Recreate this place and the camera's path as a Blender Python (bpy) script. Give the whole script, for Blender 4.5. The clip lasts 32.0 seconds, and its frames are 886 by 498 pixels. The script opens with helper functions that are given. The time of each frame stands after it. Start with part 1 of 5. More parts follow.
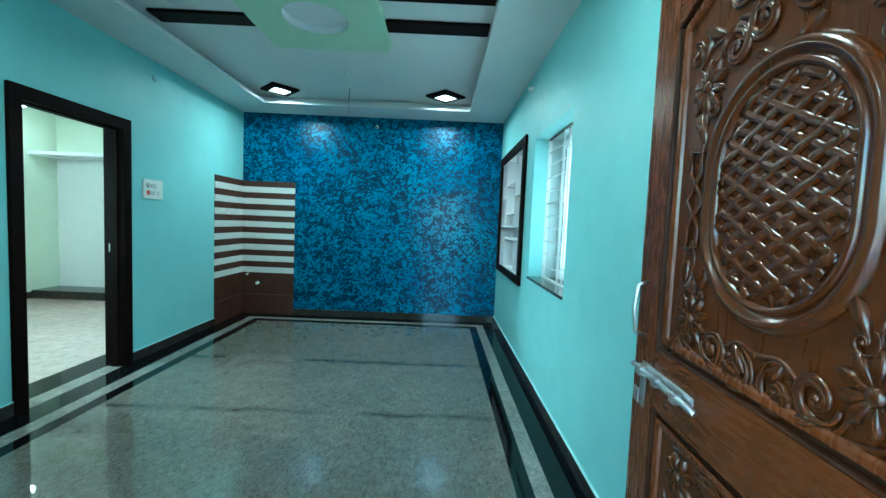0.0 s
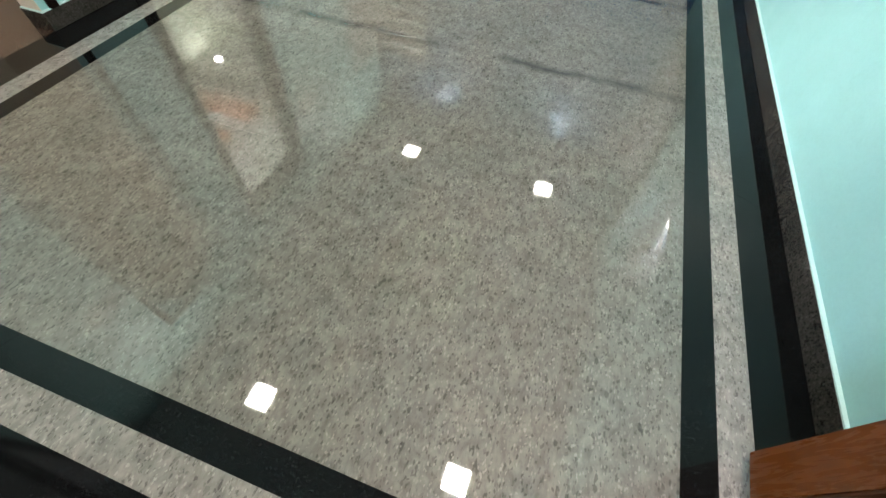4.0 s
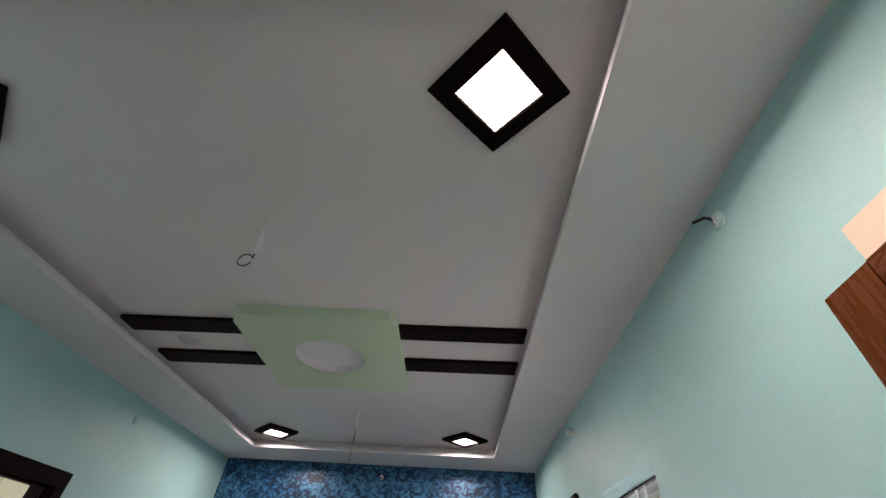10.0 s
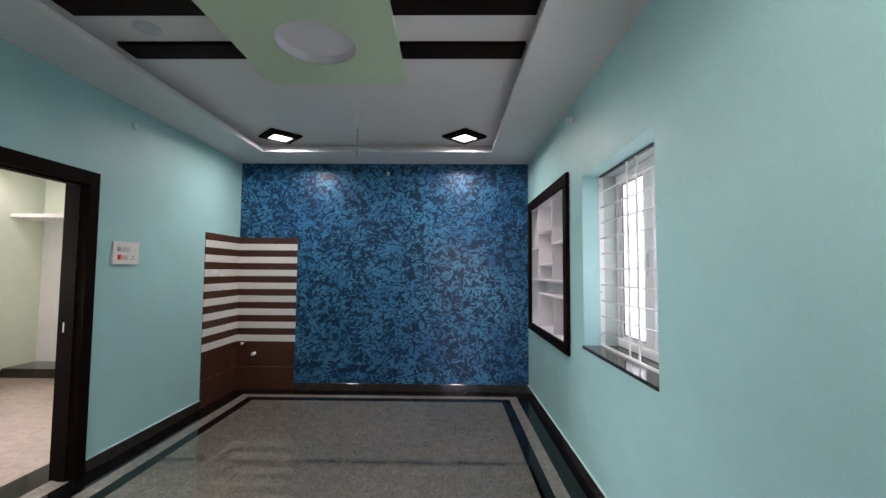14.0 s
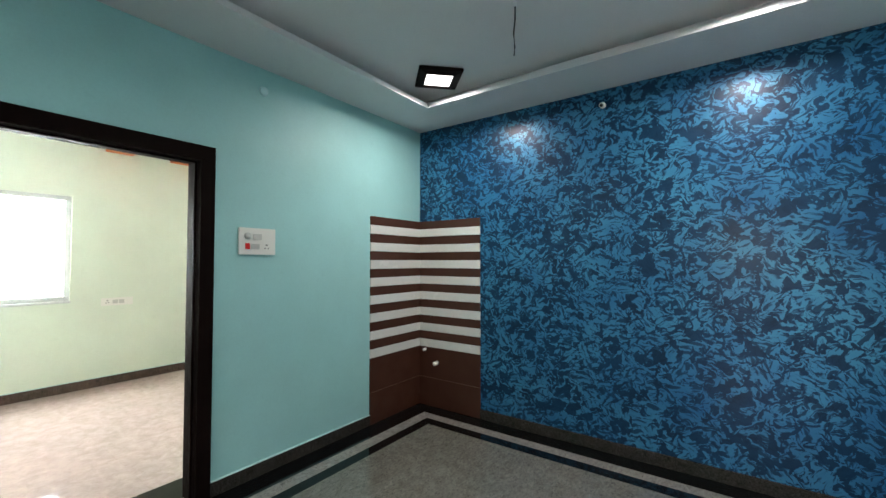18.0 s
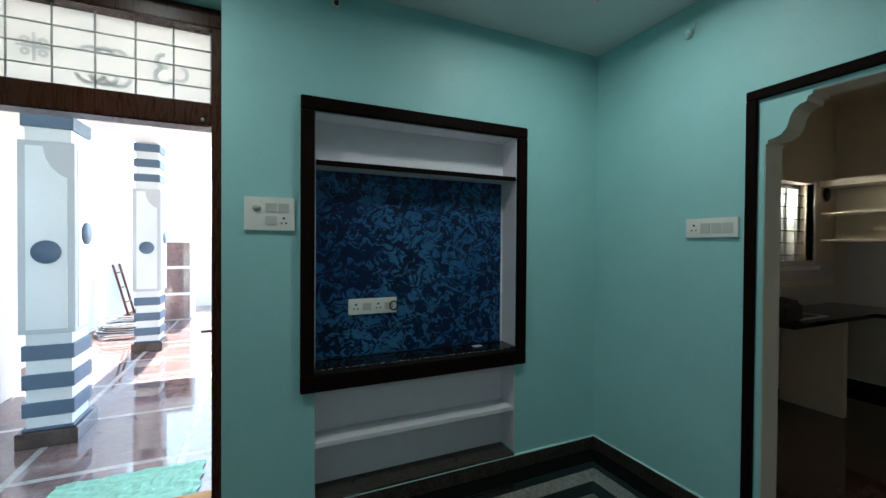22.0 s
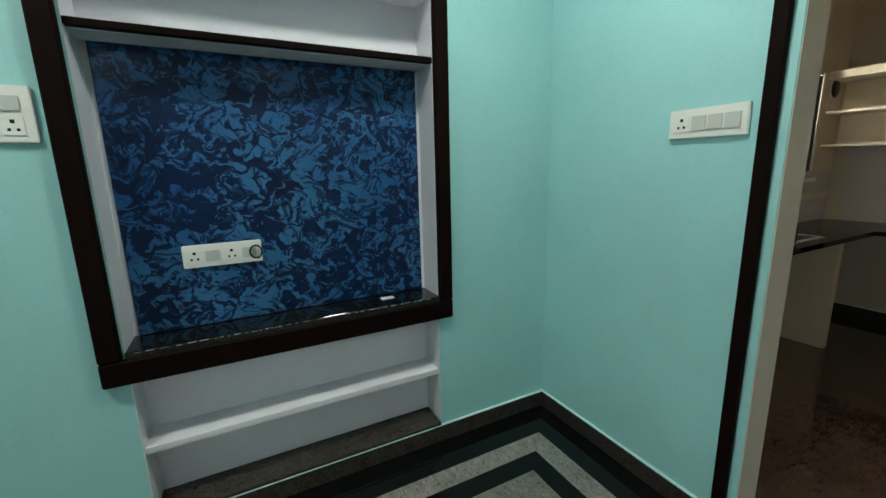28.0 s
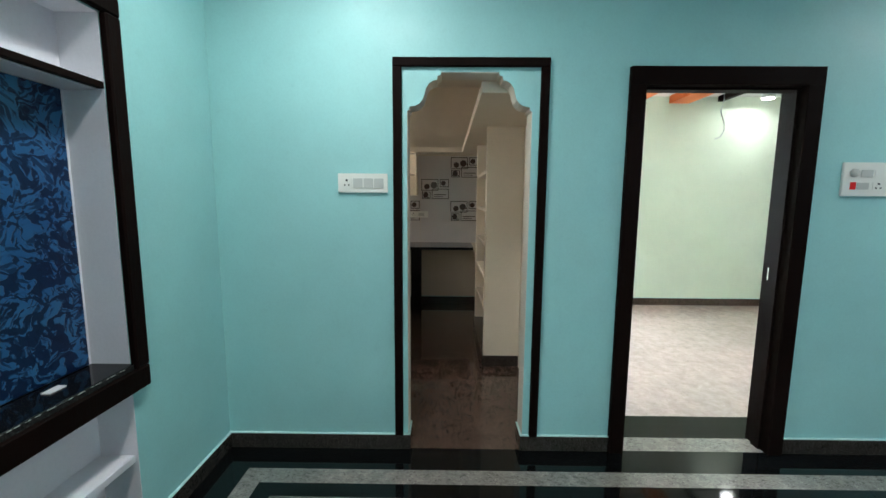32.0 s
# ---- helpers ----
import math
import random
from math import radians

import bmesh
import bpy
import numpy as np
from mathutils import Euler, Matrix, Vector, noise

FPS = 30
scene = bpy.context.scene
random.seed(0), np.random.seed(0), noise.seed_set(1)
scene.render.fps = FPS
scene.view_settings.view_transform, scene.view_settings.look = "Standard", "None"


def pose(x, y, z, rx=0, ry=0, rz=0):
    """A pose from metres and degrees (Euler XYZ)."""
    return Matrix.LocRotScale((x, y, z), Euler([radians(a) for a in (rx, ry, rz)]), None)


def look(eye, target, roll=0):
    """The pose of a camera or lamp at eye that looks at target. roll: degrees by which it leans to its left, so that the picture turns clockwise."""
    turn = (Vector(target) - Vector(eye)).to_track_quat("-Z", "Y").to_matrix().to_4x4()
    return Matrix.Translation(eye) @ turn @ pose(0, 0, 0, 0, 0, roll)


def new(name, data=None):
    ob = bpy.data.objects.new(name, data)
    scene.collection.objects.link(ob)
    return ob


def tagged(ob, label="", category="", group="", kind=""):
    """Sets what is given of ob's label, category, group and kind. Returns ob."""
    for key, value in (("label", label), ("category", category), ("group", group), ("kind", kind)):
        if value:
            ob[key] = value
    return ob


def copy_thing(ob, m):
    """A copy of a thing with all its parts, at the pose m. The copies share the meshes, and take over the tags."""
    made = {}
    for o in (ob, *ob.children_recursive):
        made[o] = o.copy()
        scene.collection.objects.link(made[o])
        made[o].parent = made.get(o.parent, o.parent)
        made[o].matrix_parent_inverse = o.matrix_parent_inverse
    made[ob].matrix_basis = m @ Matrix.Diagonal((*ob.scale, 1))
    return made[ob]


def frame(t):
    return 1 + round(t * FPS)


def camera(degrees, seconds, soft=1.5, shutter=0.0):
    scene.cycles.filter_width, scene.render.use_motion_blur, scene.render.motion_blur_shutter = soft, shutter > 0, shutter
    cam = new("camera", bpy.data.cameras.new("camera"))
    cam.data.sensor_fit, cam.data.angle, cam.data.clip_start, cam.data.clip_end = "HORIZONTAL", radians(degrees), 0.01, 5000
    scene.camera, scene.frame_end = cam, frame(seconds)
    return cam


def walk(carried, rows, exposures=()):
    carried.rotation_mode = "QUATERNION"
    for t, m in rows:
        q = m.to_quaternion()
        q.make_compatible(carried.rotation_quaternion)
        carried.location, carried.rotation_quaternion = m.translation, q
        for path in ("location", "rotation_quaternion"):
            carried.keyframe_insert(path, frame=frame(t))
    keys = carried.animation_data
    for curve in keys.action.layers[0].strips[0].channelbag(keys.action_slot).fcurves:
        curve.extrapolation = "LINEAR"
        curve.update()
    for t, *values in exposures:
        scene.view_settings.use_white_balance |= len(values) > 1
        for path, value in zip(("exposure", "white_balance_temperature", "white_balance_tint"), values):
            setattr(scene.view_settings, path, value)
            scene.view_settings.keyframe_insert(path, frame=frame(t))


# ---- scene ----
cam = camera(95.5, 32.0)
PATH = [
    (0, (0.006, 0.228, 1.36), (0.026, 2.224, 1.234), 2.4),
    (0.5, (-0.03, 0.427, 1.361), (-0.05, 2.379, 0.928), 1.9),
    (1, (-0.003, 0.727, 1.345), (-0.208, 2.564, 0.58), 0.0),
    (1.5, (-0.018, 0.883, 1.31), (-0.32, 2.564, 0.268), 0.7),
    (2, (-0.066, 0.952, 1.226), (-0.315, 2.377, -0.155), 0.2),
    (2.5, (-0.107, 0.959, 1.178), (-0.344, 2.168, -0.397), 2.2),
    (4.5, (-0.122, 0.942, 1.145), (-0.46, 2.041, -0.491), 3.9),
    (5, (-0.114, 0.949, 1.169), (-0.424, 2.24, -0.327), 2.6),
    (5.5, (-0.113, 0.938, 1.231), (-0.324, 2.403, -0.114), 1.9),
    (6, (-0.112, 0.926, 1.271), (-0.254, 2.61, 0.202), 0.8),
    (6.5, (-0.084, 0.92, 1.33), (-0.177, 2.761, 0.554), 0.5),
    (7, (-0.083, 0.891, 1.385), (-0.14, 2.848, 0.975), 1.0),
    (7.5, (-0.102, 0.855, 1.433), (-0.152, 2.852, 1.329), 1.0),
    (8, (-0.103, 0.839, 1.467), (-0.139, 2.833, 1.619), 0.4),
    (8.5, (-0.099, 0.814, 1.51), (-0.139, 2.763, 1.955), 0.8),
    (9, (-0.095, 0.787, 1.534), (-0.168, 2.627, 2.316), 1.7),
    (9.5, (-0.107, 0.762, 1.551), (-0.169, 2.461, 2.605), 2.6),
    (10, (-0.105, 0.732, 1.569), (-0.185, 2.223, 2.9), 3.7),
    (10.5, (-0.109, 0.701, 1.581), (-0.243, 1.984, 3.11), 5.2),
    (11, (-0.114, 0.68, 1.586), (-0.238, 1.822, 3.223), 4.9),
    (11.5, (-0.116, 0.668, 1.587), (-0.239, 1.823, 3.215), 4.5),
    (12, (-0.115, 0.682, 1.596), (-0.233, 2.115, 2.987), 2.5),
    (12.5, (-0.109, 0.727, 1.574), (-0.195, 2.418, 2.638), 1.2),
    (13, (-0.111, 0.781, 1.54), (-0.174, 2.651, 2.249), 0.7),
    (13.5, (-0.137, 0.829, 1.529), (-0.197, 2.791, 1.91), 0.4),
    (14, (-0.151, 0.911, 1.444), (-0.178, 2.908, 1.552), 0.4),
    (14.5, (-0.132, 1.012, 1.41), (-0.116, 3.012, 1.431), 0.9),
    (16.5, (-0.131, 1.983, 1.425), (-0.365, 3.969, 1.457), -0.3),
    (17, (-0.081, 2.228, 1.425), (-0.7, 4.13, 1.46), 0.7),
    (17.5, (-0.104, 2.452, 1.405), (-0.969, 4.255, 1.471), 0.8),
    (18, (-0.112, 2.592, 1.434), (-1.279, 4.215, 1.494), -0.0),
    (18.5, (-0.119, 2.666, 1.436), (-1.676, 3.92, 1.503), 0.5),
    (19, (-0.051, 2.698, 1.439), (-1.861, 3.547, 1.51), 0.6),
    (19.5, (-0.036, 2.688, 1.446), (-1.978, 3.161, 1.522), 0.4),
    (20, (-0.017, 2.717, 1.461), (-2.017, 2.745, 1.479), 1.6),
    (20.5, (-0.051, 2.672, 1.445), (-2.0, 2.226, 1.433), 1.8),
    (21, (-0.181, 2.627, 1.426), (-1.884, 1.578, 1.419), 0.5),
    (21.5, (-0.357, 2.611, 1.437), (-1.639, 1.076, 1.423), -1.3),
    (22, (-0.563, 2.726, 1.434), (-1.388, 0.904, 1.41), 0.4),
    (22.2, (-0.65, 2.766, 1.443), (-1.293, 0.873, 1.385), 1.7),
    (22.5, (-0.761, 2.778, 1.423), (-1.196, 0.827, 1.365), 2.1),
    (23, (-0.935, 2.703, 1.42), (-1.213, 0.725, 1.321), 1.3),
    (23.5, (-1.094, 2.694, 1.426), (-1.325, 0.711, 1.304), 0.6),
    (24, (-1.224, 2.724, 1.428), (-1.422, 0.742, 1.251), 1.3),
    (24.5, (-1.271, 2.725, 1.403), (-1.421, 0.747, 1.145), 0.6),
    (25, (-1.286, 2.737, 1.423), (-1.427, 0.748, 1.263), 0.6),
    (25.5, (-1.31, 2.766, 1.437), (-1.44, 0.771, 1.471), 0.4),
    (27.5, (-1.268, 2.511, 1.395), (-1.659, 0.577, 1.077), 1.1),
    (28, (-1.216, 2.261, 1.396), (-2.108, 0.516, 0.998), -1.3),
    (28.5, (-1.089, 2.17, 1.425), (-2.577, 0.934, 0.916), -0.6),
    (29, (-0.956, 2.169, 1.405), (-2.708, 1.397, 0.824), 0.8),
    (29.5, (-0.826, 2.029, 1.419), (-2.736, 1.739, 0.902), -0.6),
    (30, (-0.696, 1.956, 1.453), (-2.652, 1.892, 1.037), -0.0),
    (30.5, (-0.517, 1.977, 1.453), (-2.493, 1.958, 1.149), -0.2),
    (31, (-0.361, 1.943, 1.46), (-2.342, 1.939, 1.189), -1.6),
    (31.5, (-0.353, 1.91, 1.461), (-2.335, 1.805, 1.216), -1.3),
    (32, (-0.52, 1.841, 1.448), (-2.504, 1.823, 1.201), 0.4),
]
EXPOSURES = [(0, 3.8, 4780, -28), (1, 3.74, 5790, -1), (2, 4.06, 7000, 12), (5, 4.59, 6780, 7), (6, 4.2, 6640, 13), (7, 3.55, 6410, 12), (8, 3.78, 6710, 21), (10, 3.31, 7500, 31), (11, 3.38, 7680, 43), (13, 3.38, 7700, 29), (14, 3.37, 6960, 24), (14.5, 3.5, 6960, 22), (16.5, 2.6, 7000, 14), (17, 3.75, 7000, 13), (19, 3.36, 6170, 9), (20, 3.75, 6020, 10), (21, 3.57, 6280, 6), (21.5, 3.5, 6150, 3), (22, 2.52, 6000, -2), (23, 2.42, 6570, 1), (24, 2.82, 6590, 2), (25, 2.82, 6300, 1), (25.5, 2.85, 6350, 1), (27.5, 2.85, 6450, -2), (28, 3.58, 6500, -2), (29, 4.12, 6120, 7), (30, 3.74, 5940, 7), (31, 3.78, 6000, 6), (32, 3.68, 6090, 4)]
walk(cam, [(t, look(eye, target, roll)) for t, eye, target, roll in PATH], EXPOSURES)

# ---- world, sun and lamps ----
world = bpy.data.worlds.new("sky")
scene.world = world
world.use_nodes = True
sky = world.node_tree.nodes.new("ShaderNodeTexSky")
sky.sky_type, sky.sun_disc, sky.sun_elevation, sky.sun_rotation = "NISHITA", False, radians(53), radians(180)
world.node_tree.links.new(sky.outputs[0], world.node_tree.nodes["Background"].inputs[0])
world.node_tree.nodes["Background"].inputs[1].default_value = 0.15


def lamp(name, kind, m, energy, color, **settings):
    data = bpy.data.lights.new(name, kind)
    data.energy, data.color = energy, color
    for key, value in settings.items():
        if key == "angle":
            data.angle = value
        elif key == "size":
            data.shape, data.size = "SQUARE", value
        elif key == "rect":
            data.shape, data.size, data.size_y = "RECTANGLE", value[0], value[1]
        elif key == "spread":
            data.spread = value
    ob = new(name, data)
    ob.matrix_world = m
    return ob


lamp("sun", "SUN", look((0, -9, 12), (0, 0, 0)), 5.0, (1, 0.96, 0.9), angle=radians(0.5))
LAMPS = [(-1.93, 5.06), (0.009, 5.05), (-1.93, 1.39), (0.009, 1.375)]
for lx, ly in LAMPS:
    lamp("ceiling_lamp_light", "AREA", look((lx, ly, 2.808), (lx, ly, 0)), 1.4 if lx < -1 else 1.6, (1, 0.97, 0.93), size=0.2, spread=radians(168))
lamp("bedroom_lamp_light", "AREA", look((-5.72, 5.80, 2.68), (-5.72, 5.80, 0)), 0.42, (1, 0.98, 0.93), size=0.1)
lamp("window_daylight", "AREA", look((1.2, 3.3, 1.52), (0, 3.3, 1.5)), 0.55, (0.9, 0.96, 1), rect=(0.98, 1.2))
lamp("bedroom_window_daylight", "AREA", look((-6.3, 3.3, 1.6), (-4, 3.3, 1.3)), 10.5, (0.96, 0.98, 1), rect=(0.9, 1.1))
lamp("kitchen_window_daylight", "AREA", look((-5.3, 0.3, 1.65), (-5.0, 2, 1.2)), 5.7, (1, 0.88, 0.76), rect=(0.6, 0.8))
# Fill lamp added to brighten the kitchen through an unseen opening.
lamp("kitchen_front_daylight", "AREA", look((-3.4, 0.3, 1.6), (-3.5, 2, 1.0)), 1.6, (1, 0.9, 0.8), rect=(0.62, 0.85))

# ---- materials ----


def mat(name, color, rough=0.5, metal=0.0, **extra):
    m = bpy.data.materials.new(name)
    m.use_nodes = True
    b = m.node_tree.nodes["Principled BSDF"]
    b.inputs["Base Color"].default_value = (*color, 1)
    b.inputs["Roughness"].default_value = rough
    b.inputs["Metallic"].default_value = metal
    for key, value in extra.items():
        b.inputs[key.replace("_", " ")].default_value = value
    return m


class Nodes:
    """Short hand for a material's node tree."""

    def __init__(self, m):
        self.tree = m.node_tree
        self.bsdf = self.tree.nodes["Principled BSDF"]
        self.place = self.tree.nodes.new("ShaderNodeTexCoord").outputs["Object"]

    def add(self, kind, links=(), **values):
        n = self.tree.nodes.new("ShaderNode" + kind)
        for key, value in values.items():
            if key in ("blend", "operation", "feature", "wave", "bands"):
                if key == "blend":
                    n.blend_type = value
                elif key == "operation":
                    n.operation = value
                elif key == "feature":
                    n.feature = value
                elif key == "wave":
                    n.wave_type = value
                else:
                    n.bands_direction = value
            else:
                n.inputs[key.replace("_", " ")].default_value = value
        for socket, source in links:
            self.tree.links.new(source, n.inputs[socket])
        return n

    def noise(self, scale, detail=4, rough=0.5, distortion=0.0, vector=None):
        return self.add("TexNoise", [("Vector", vector or self.place)], Scale=scale, Detail=detail, Roughness=rough, Distortion=distortion).outputs["Fac"]

    def scaled(self, s, vector=None):
        return self.add("Mapping", [("Vector", vector or self.place)], Scale=s).outputs[0]

    def ramp(self, fac, stops):
        n = self.add("ValToRGB", [("Fac", fac)])
        e = n.color_ramp.elements
        while len(e) < len(stops):
            e.new(0.5)
        for k, (at, c) in zip(e, stops):
            k.position, k.color = at, (*c, 1) if len(c) == 3 else c
        return n.outputs["Color"]

    def grey(self, fac, a, b, at=(0.35, 0.65)):
        return self.ramp(fac, [(at[0], (a, a, a)), (at[1], (b, b, b))])

    def mix(self, fac, a, b, blend="MIX"):
        n = self.tree.nodes.new("ShaderNodeMix")
        n.data_type, n.blend_type = "RGBA", blend
        for socket, value in ((n.inputs[0], fac), (n.inputs[6], a), (n.inputs[7], b)):
            if hasattr(value, "is_output"):
                self.tree.links.new(value, socket)
            else:
                socket.default_value = value if isinstance(value, float) else (*value, 1)
        return n.outputs[2]

    def set(self, socket, source):
        self.tree.links.new(source, self.bsdf.inputs[socket])

    def bump(self, height, strength, distance=0.01):
        n = self.add("Bump", [("Height", height)], Strength=strength, Distance=distance)
        self.set("Normal", n.outputs[0])


def paint(name, color, rough=0.55, stain=0.06, grain=0.08):
    """Rolled wall paint: faint blotches, orange-peel relief."""
    m = mat(name, color, rough)
    n = Nodes(m)
    blotch = n.noise(1.3, 5, 0.6)
    lo, hi = [c * (1 - stain) for c in color], [min(1, c * (1 + stain * 0.6)) for c in color]
    base = n.ramp(blotch, [(0.3, lo), (0.7, hi)])
    speck = n.grey(n.noise(14, 6, 0.7), 0.96, 1.0, (0.28, 0.42))
    base = n.mix(1.0, base, n.grey(n.noise(85, 3, 0.7), 0.955, 1.0, (0.3, 0.6)), "MULTIPLY")
    n.set("Base Color", n.mix(1.0, base, speck, "MULTIPLY"))
    n.set("Roughness", n.grey(n.noise(6, 3), rough - 0.07, rough + 0.08))
    n.bump(n.noise(260, 3, 0.6), grain, 0.002)
    return m


def swirl_paint(name, size=1.0, cut=0.6, curl=1.4, pale=((0.02, 0.12, 0.26), (0.07, 0.27, 0.44)), shade=((0.001, 0.014, 0.042), (0.003, 0.030, 0.08)), pearl=0.3, ragged=0.15, coat=0.25, relief=0.12):
    """Dark blue emulsion with paler, pearly curls and combed dabs worked over it."""
    m = mat(name, (0.01, 0.05, 0.13), 0.3, Specular_IOR_Level=0.25, Coat_Weight=coat, Coat_Roughness=0.2)
    n = Nodes(m)
    k = 1 / size
    warp = n.add("TexNoise", [("Vector", n.place)], Scale=10.0 * k, Detail=2.0, Roughness=0.5)
    offset = n.add("VectorMath", [(0, warp.outputs["Color"])], operation="SUBTRACT")
    offset.inputs[1].default_value = (0.5, 0.5, 0.5)
    push = n.add("VectorMath", [(0, offset.outputs[0])], operation="SCALE", Scale=0.16 * size)
    place = n.add("VectorMath", [(0, n.place), (1, push.outputs[0])], operation="ADD").outputs[0]
    dab = n.add("TexVoronoi", [("Vector", place)], Scale=9.0 * k).outputs["Color"]
    pick = n.add("SeparateColor", [("Color", dab)])
    angle = n.add("Math", [(0, pick.outputs[0])], operation="MULTIPLY_ADD")
    angle.inputs[1].default_value, angle.inputs[2].default_value = 2.6, -1.3
    soft_push = n.add("VectorMath", [(0, offset.outputs[0])], operation="SCALE", Scale=0.07 * size)
    bent = n.add("VectorMath", [(0, n.place), (1, soft_push.outputs[0])], operation="ADD").outputs[0]
    turned = n.add("VectorRotate", [("Vector", bent), ("Angle", angle.outputs[0])], Axis=(0, 1, 0)).outputs[0]
    body = n.noise(1.0, 2, 0.5, curl, n.scaled((11 * k, 11 * k, 13 * k), place))
    cluster = n.noise(2.6 * k, 2)
    comb = n.noise(1.0, 2, 0.5, 0.7, n.scaled((11 * k, 11 * k, 46 * k), turned))
    lean = n.add("Math", [(0, cluster)], operation="MULTIPLY")
    lean.inputs[1].default_value = 0.24
    some = n.add("Math", [(0, pick.outputs[1]), (2, lean.outputs[0])], operation="MULTIPLY_ADD")
    some.inputs[1].default_value = 0.10
    worked = n.add("Math", [(0, body), (1, some.outputs[0])], operation="ADD").outputs[0]
    shape = n.ramp(worked, [(cut, (0.05, 0.05, 0.05)), (cut + 0.04, (1, 1, 1))])
    teeth = n.ramp(comb, [(0.42, (ragged, ragged, ragged)), (0.50, (1, 1, 1))])
    mask = n.mix(1.0, shape, teeth, "MULTIPLY")
    tone = n.ramp(n.noise(1.6, 4, 0.6), [(0.3, pale[0]), (0.7, pale[1])])
    deep = n.ramp(n.noise(5, 3), [(0.3, shade[0]), (0.7, shade[1])])
    n.set("Base Color", n.mix(mask, deep, tone))
    n.set("Metallic", n.grey(mask, 0.0, pearl, (0.0, 1.0)))
    n.set("Roughness", n.grey(mask, 0.4, 0.36, (0.0, 1.0)))
    n.bump(mask, relief, 0.004)
    return m


def granite(name, base, dark, light, rough=0.07, grain=120.0, stain=True, gloss=0.5, fleck=0.55):
    """Polished speckled granite."""
    m = mat(name, base, rough, Specular_IOR_Level=gloss)
    n = Nodes(m)
    cells = n.add("TexVoronoi", [("Vector", n.place)], Scale=grain).outputs["Color"]
    value = n.add("SeparateColor", [("Color", cells)]).outputs[0]
    specks = n.ramp(value, [(0.0, dark), (0.2, dark), (0.32, base), (0.78, base), (0.92, light)])
    soft = n.ramp(n.noise(grain * 0.8, 6, 0.75), [(0.34, dark), (0.5, base), (0.7, light)])
    c = n.mix(0.6, specks, soft)
    streak = n.grey(n.noise(1.0, 5, 0.65, 0.4, n.scaled((14, 60, 14))), 0.82 if fleck < 0.8 else 0.95, 1.08 if fleck < 0.8 else 1.02, (0.36, 0.62))
    c = n.mix(1.0, c, streak, "MULTIPLY")
    fleck = n.grey(n.noise(grain * 0.16, 3, 0.6), 1.0, fleck, (0.60, 0.70))
    c = n.mix(1.0, c, fleck, "MULTIPLY")
    c = n.mix(1.0, c, n.grey(n.noise(9, 4, 0.65, 0.5), 0.85, 1.1, (0.36, 0.64)), "MULTIPLY")
    drift = n.ramp(n.noise(1.1, 4, 0.55, 0.6), [(0.3, (0.72, 0.76, 0.76)), (0.7, (1.08, 1.0, 0.97))])
    c = n.mix(1.0, c, drift, "MULTIPLY")
    n.set("Base Color", c)
    if stain:
        n.set("Roughness", n.grey(n.noise(2.2, 5, 0.65), rough * 0.7, rough * 1.3))
    n.bump(n.noise(7, 2), 0.02, 0.002)
    return m


def fleck_granite(name, base, dark, light, rough, gloss, mottle=1.0):
    """Polished grey granite with short dark and pale flecks that lie one way."""
    m = mat(name, base, rough, Specular_IOR_Level=gloss)
    n = Nodes(m)
    flow = n.scaled((1.0, 0.5, 1.0))
    c = n.ramp(n.noise(46, 5, 0.62, 0.5, flow), [(0.32, [v * (1 - 0.26 * mottle) for v in base]), (0.5, base), (0.68, [v * (1 + 0.22 * mottle) for v in base])])
    for scale, low, high, colour in ((230, 0.88, 0.95, dark), (125, 0.945, 0.985, dark), (260, 0.9, 0.97, light)):
        cells = n.add("TexVoronoi", [("Vector", flow)], Scale=scale).outputs["Color"]
        pick = n.add("SeparateColor", [("Color", cells)]).outputs[0]
        c = n.mix(n.grey(pick, 0.0, 0.25 + 0.35 * mottle, (low, high)), c, colour)
    c = n.mix(1.0, c, n.grey(n.noise(11, 4, 0.65, 0.5), 0.86, 1.1, (0.36, 0.64)), "MULTIPLY")
    drift = n.ramp(n.noise(1.1, 4, 0.55, 0.6), [(0.3, (0.82, 0.84, 0.83)), (0.7, (1.06, 1.0, 0.97))])
    n.set("Base Color", n.mix(1.0, c, drift, "MULTIPLY"))
    n.set("Roughness", n.grey(n.noise(2.2, 5, 0.65), rough * 0.7, rough * 1.3))
    n.bump(n.noise(7, 2), 0.02, 0.002)
    return m


def wood(name, dark, light, rough=0.3, along=(1, 1, 12), coat=0.4, gloss=0.4):
    """Varnished timber with long grain across the axis that is scaled most."""
    m = mat(name, dark, rough, Coat_Weight=coat, Coat_Roughness=0.12, Specular_IOR_Level=gloss)
    n = Nodes(m)
    v = n.scaled(along)
    grain = n.noise(9.0, 6, 0.6, 1.2, v)
    c = n.ramp(grain, [(0.22, dark), (0.82, light)])
    blotch = n.grey(n.noise(2.5, 3), 0.78, 1.1)
    n.set("Base Color", n.mix(1.0, c, blotch, "MULTIPLY"))
    n.set("Roughness", n.grey(grain, rough * 0.8, rough * 1.3))
    n.bump(grain, 0.025, 0.003)
    return m


def glow(name, color, strength):
    m = mat(name, (0.9, 0.9, 0.9), 0.4)
    b = m.node_tree.nodes["Principled BSDF"]
    b.inputs["Emission Color"].default_value = (*color, 1)
    b.inputs["Emission Strength"].default_value = strength
    return m


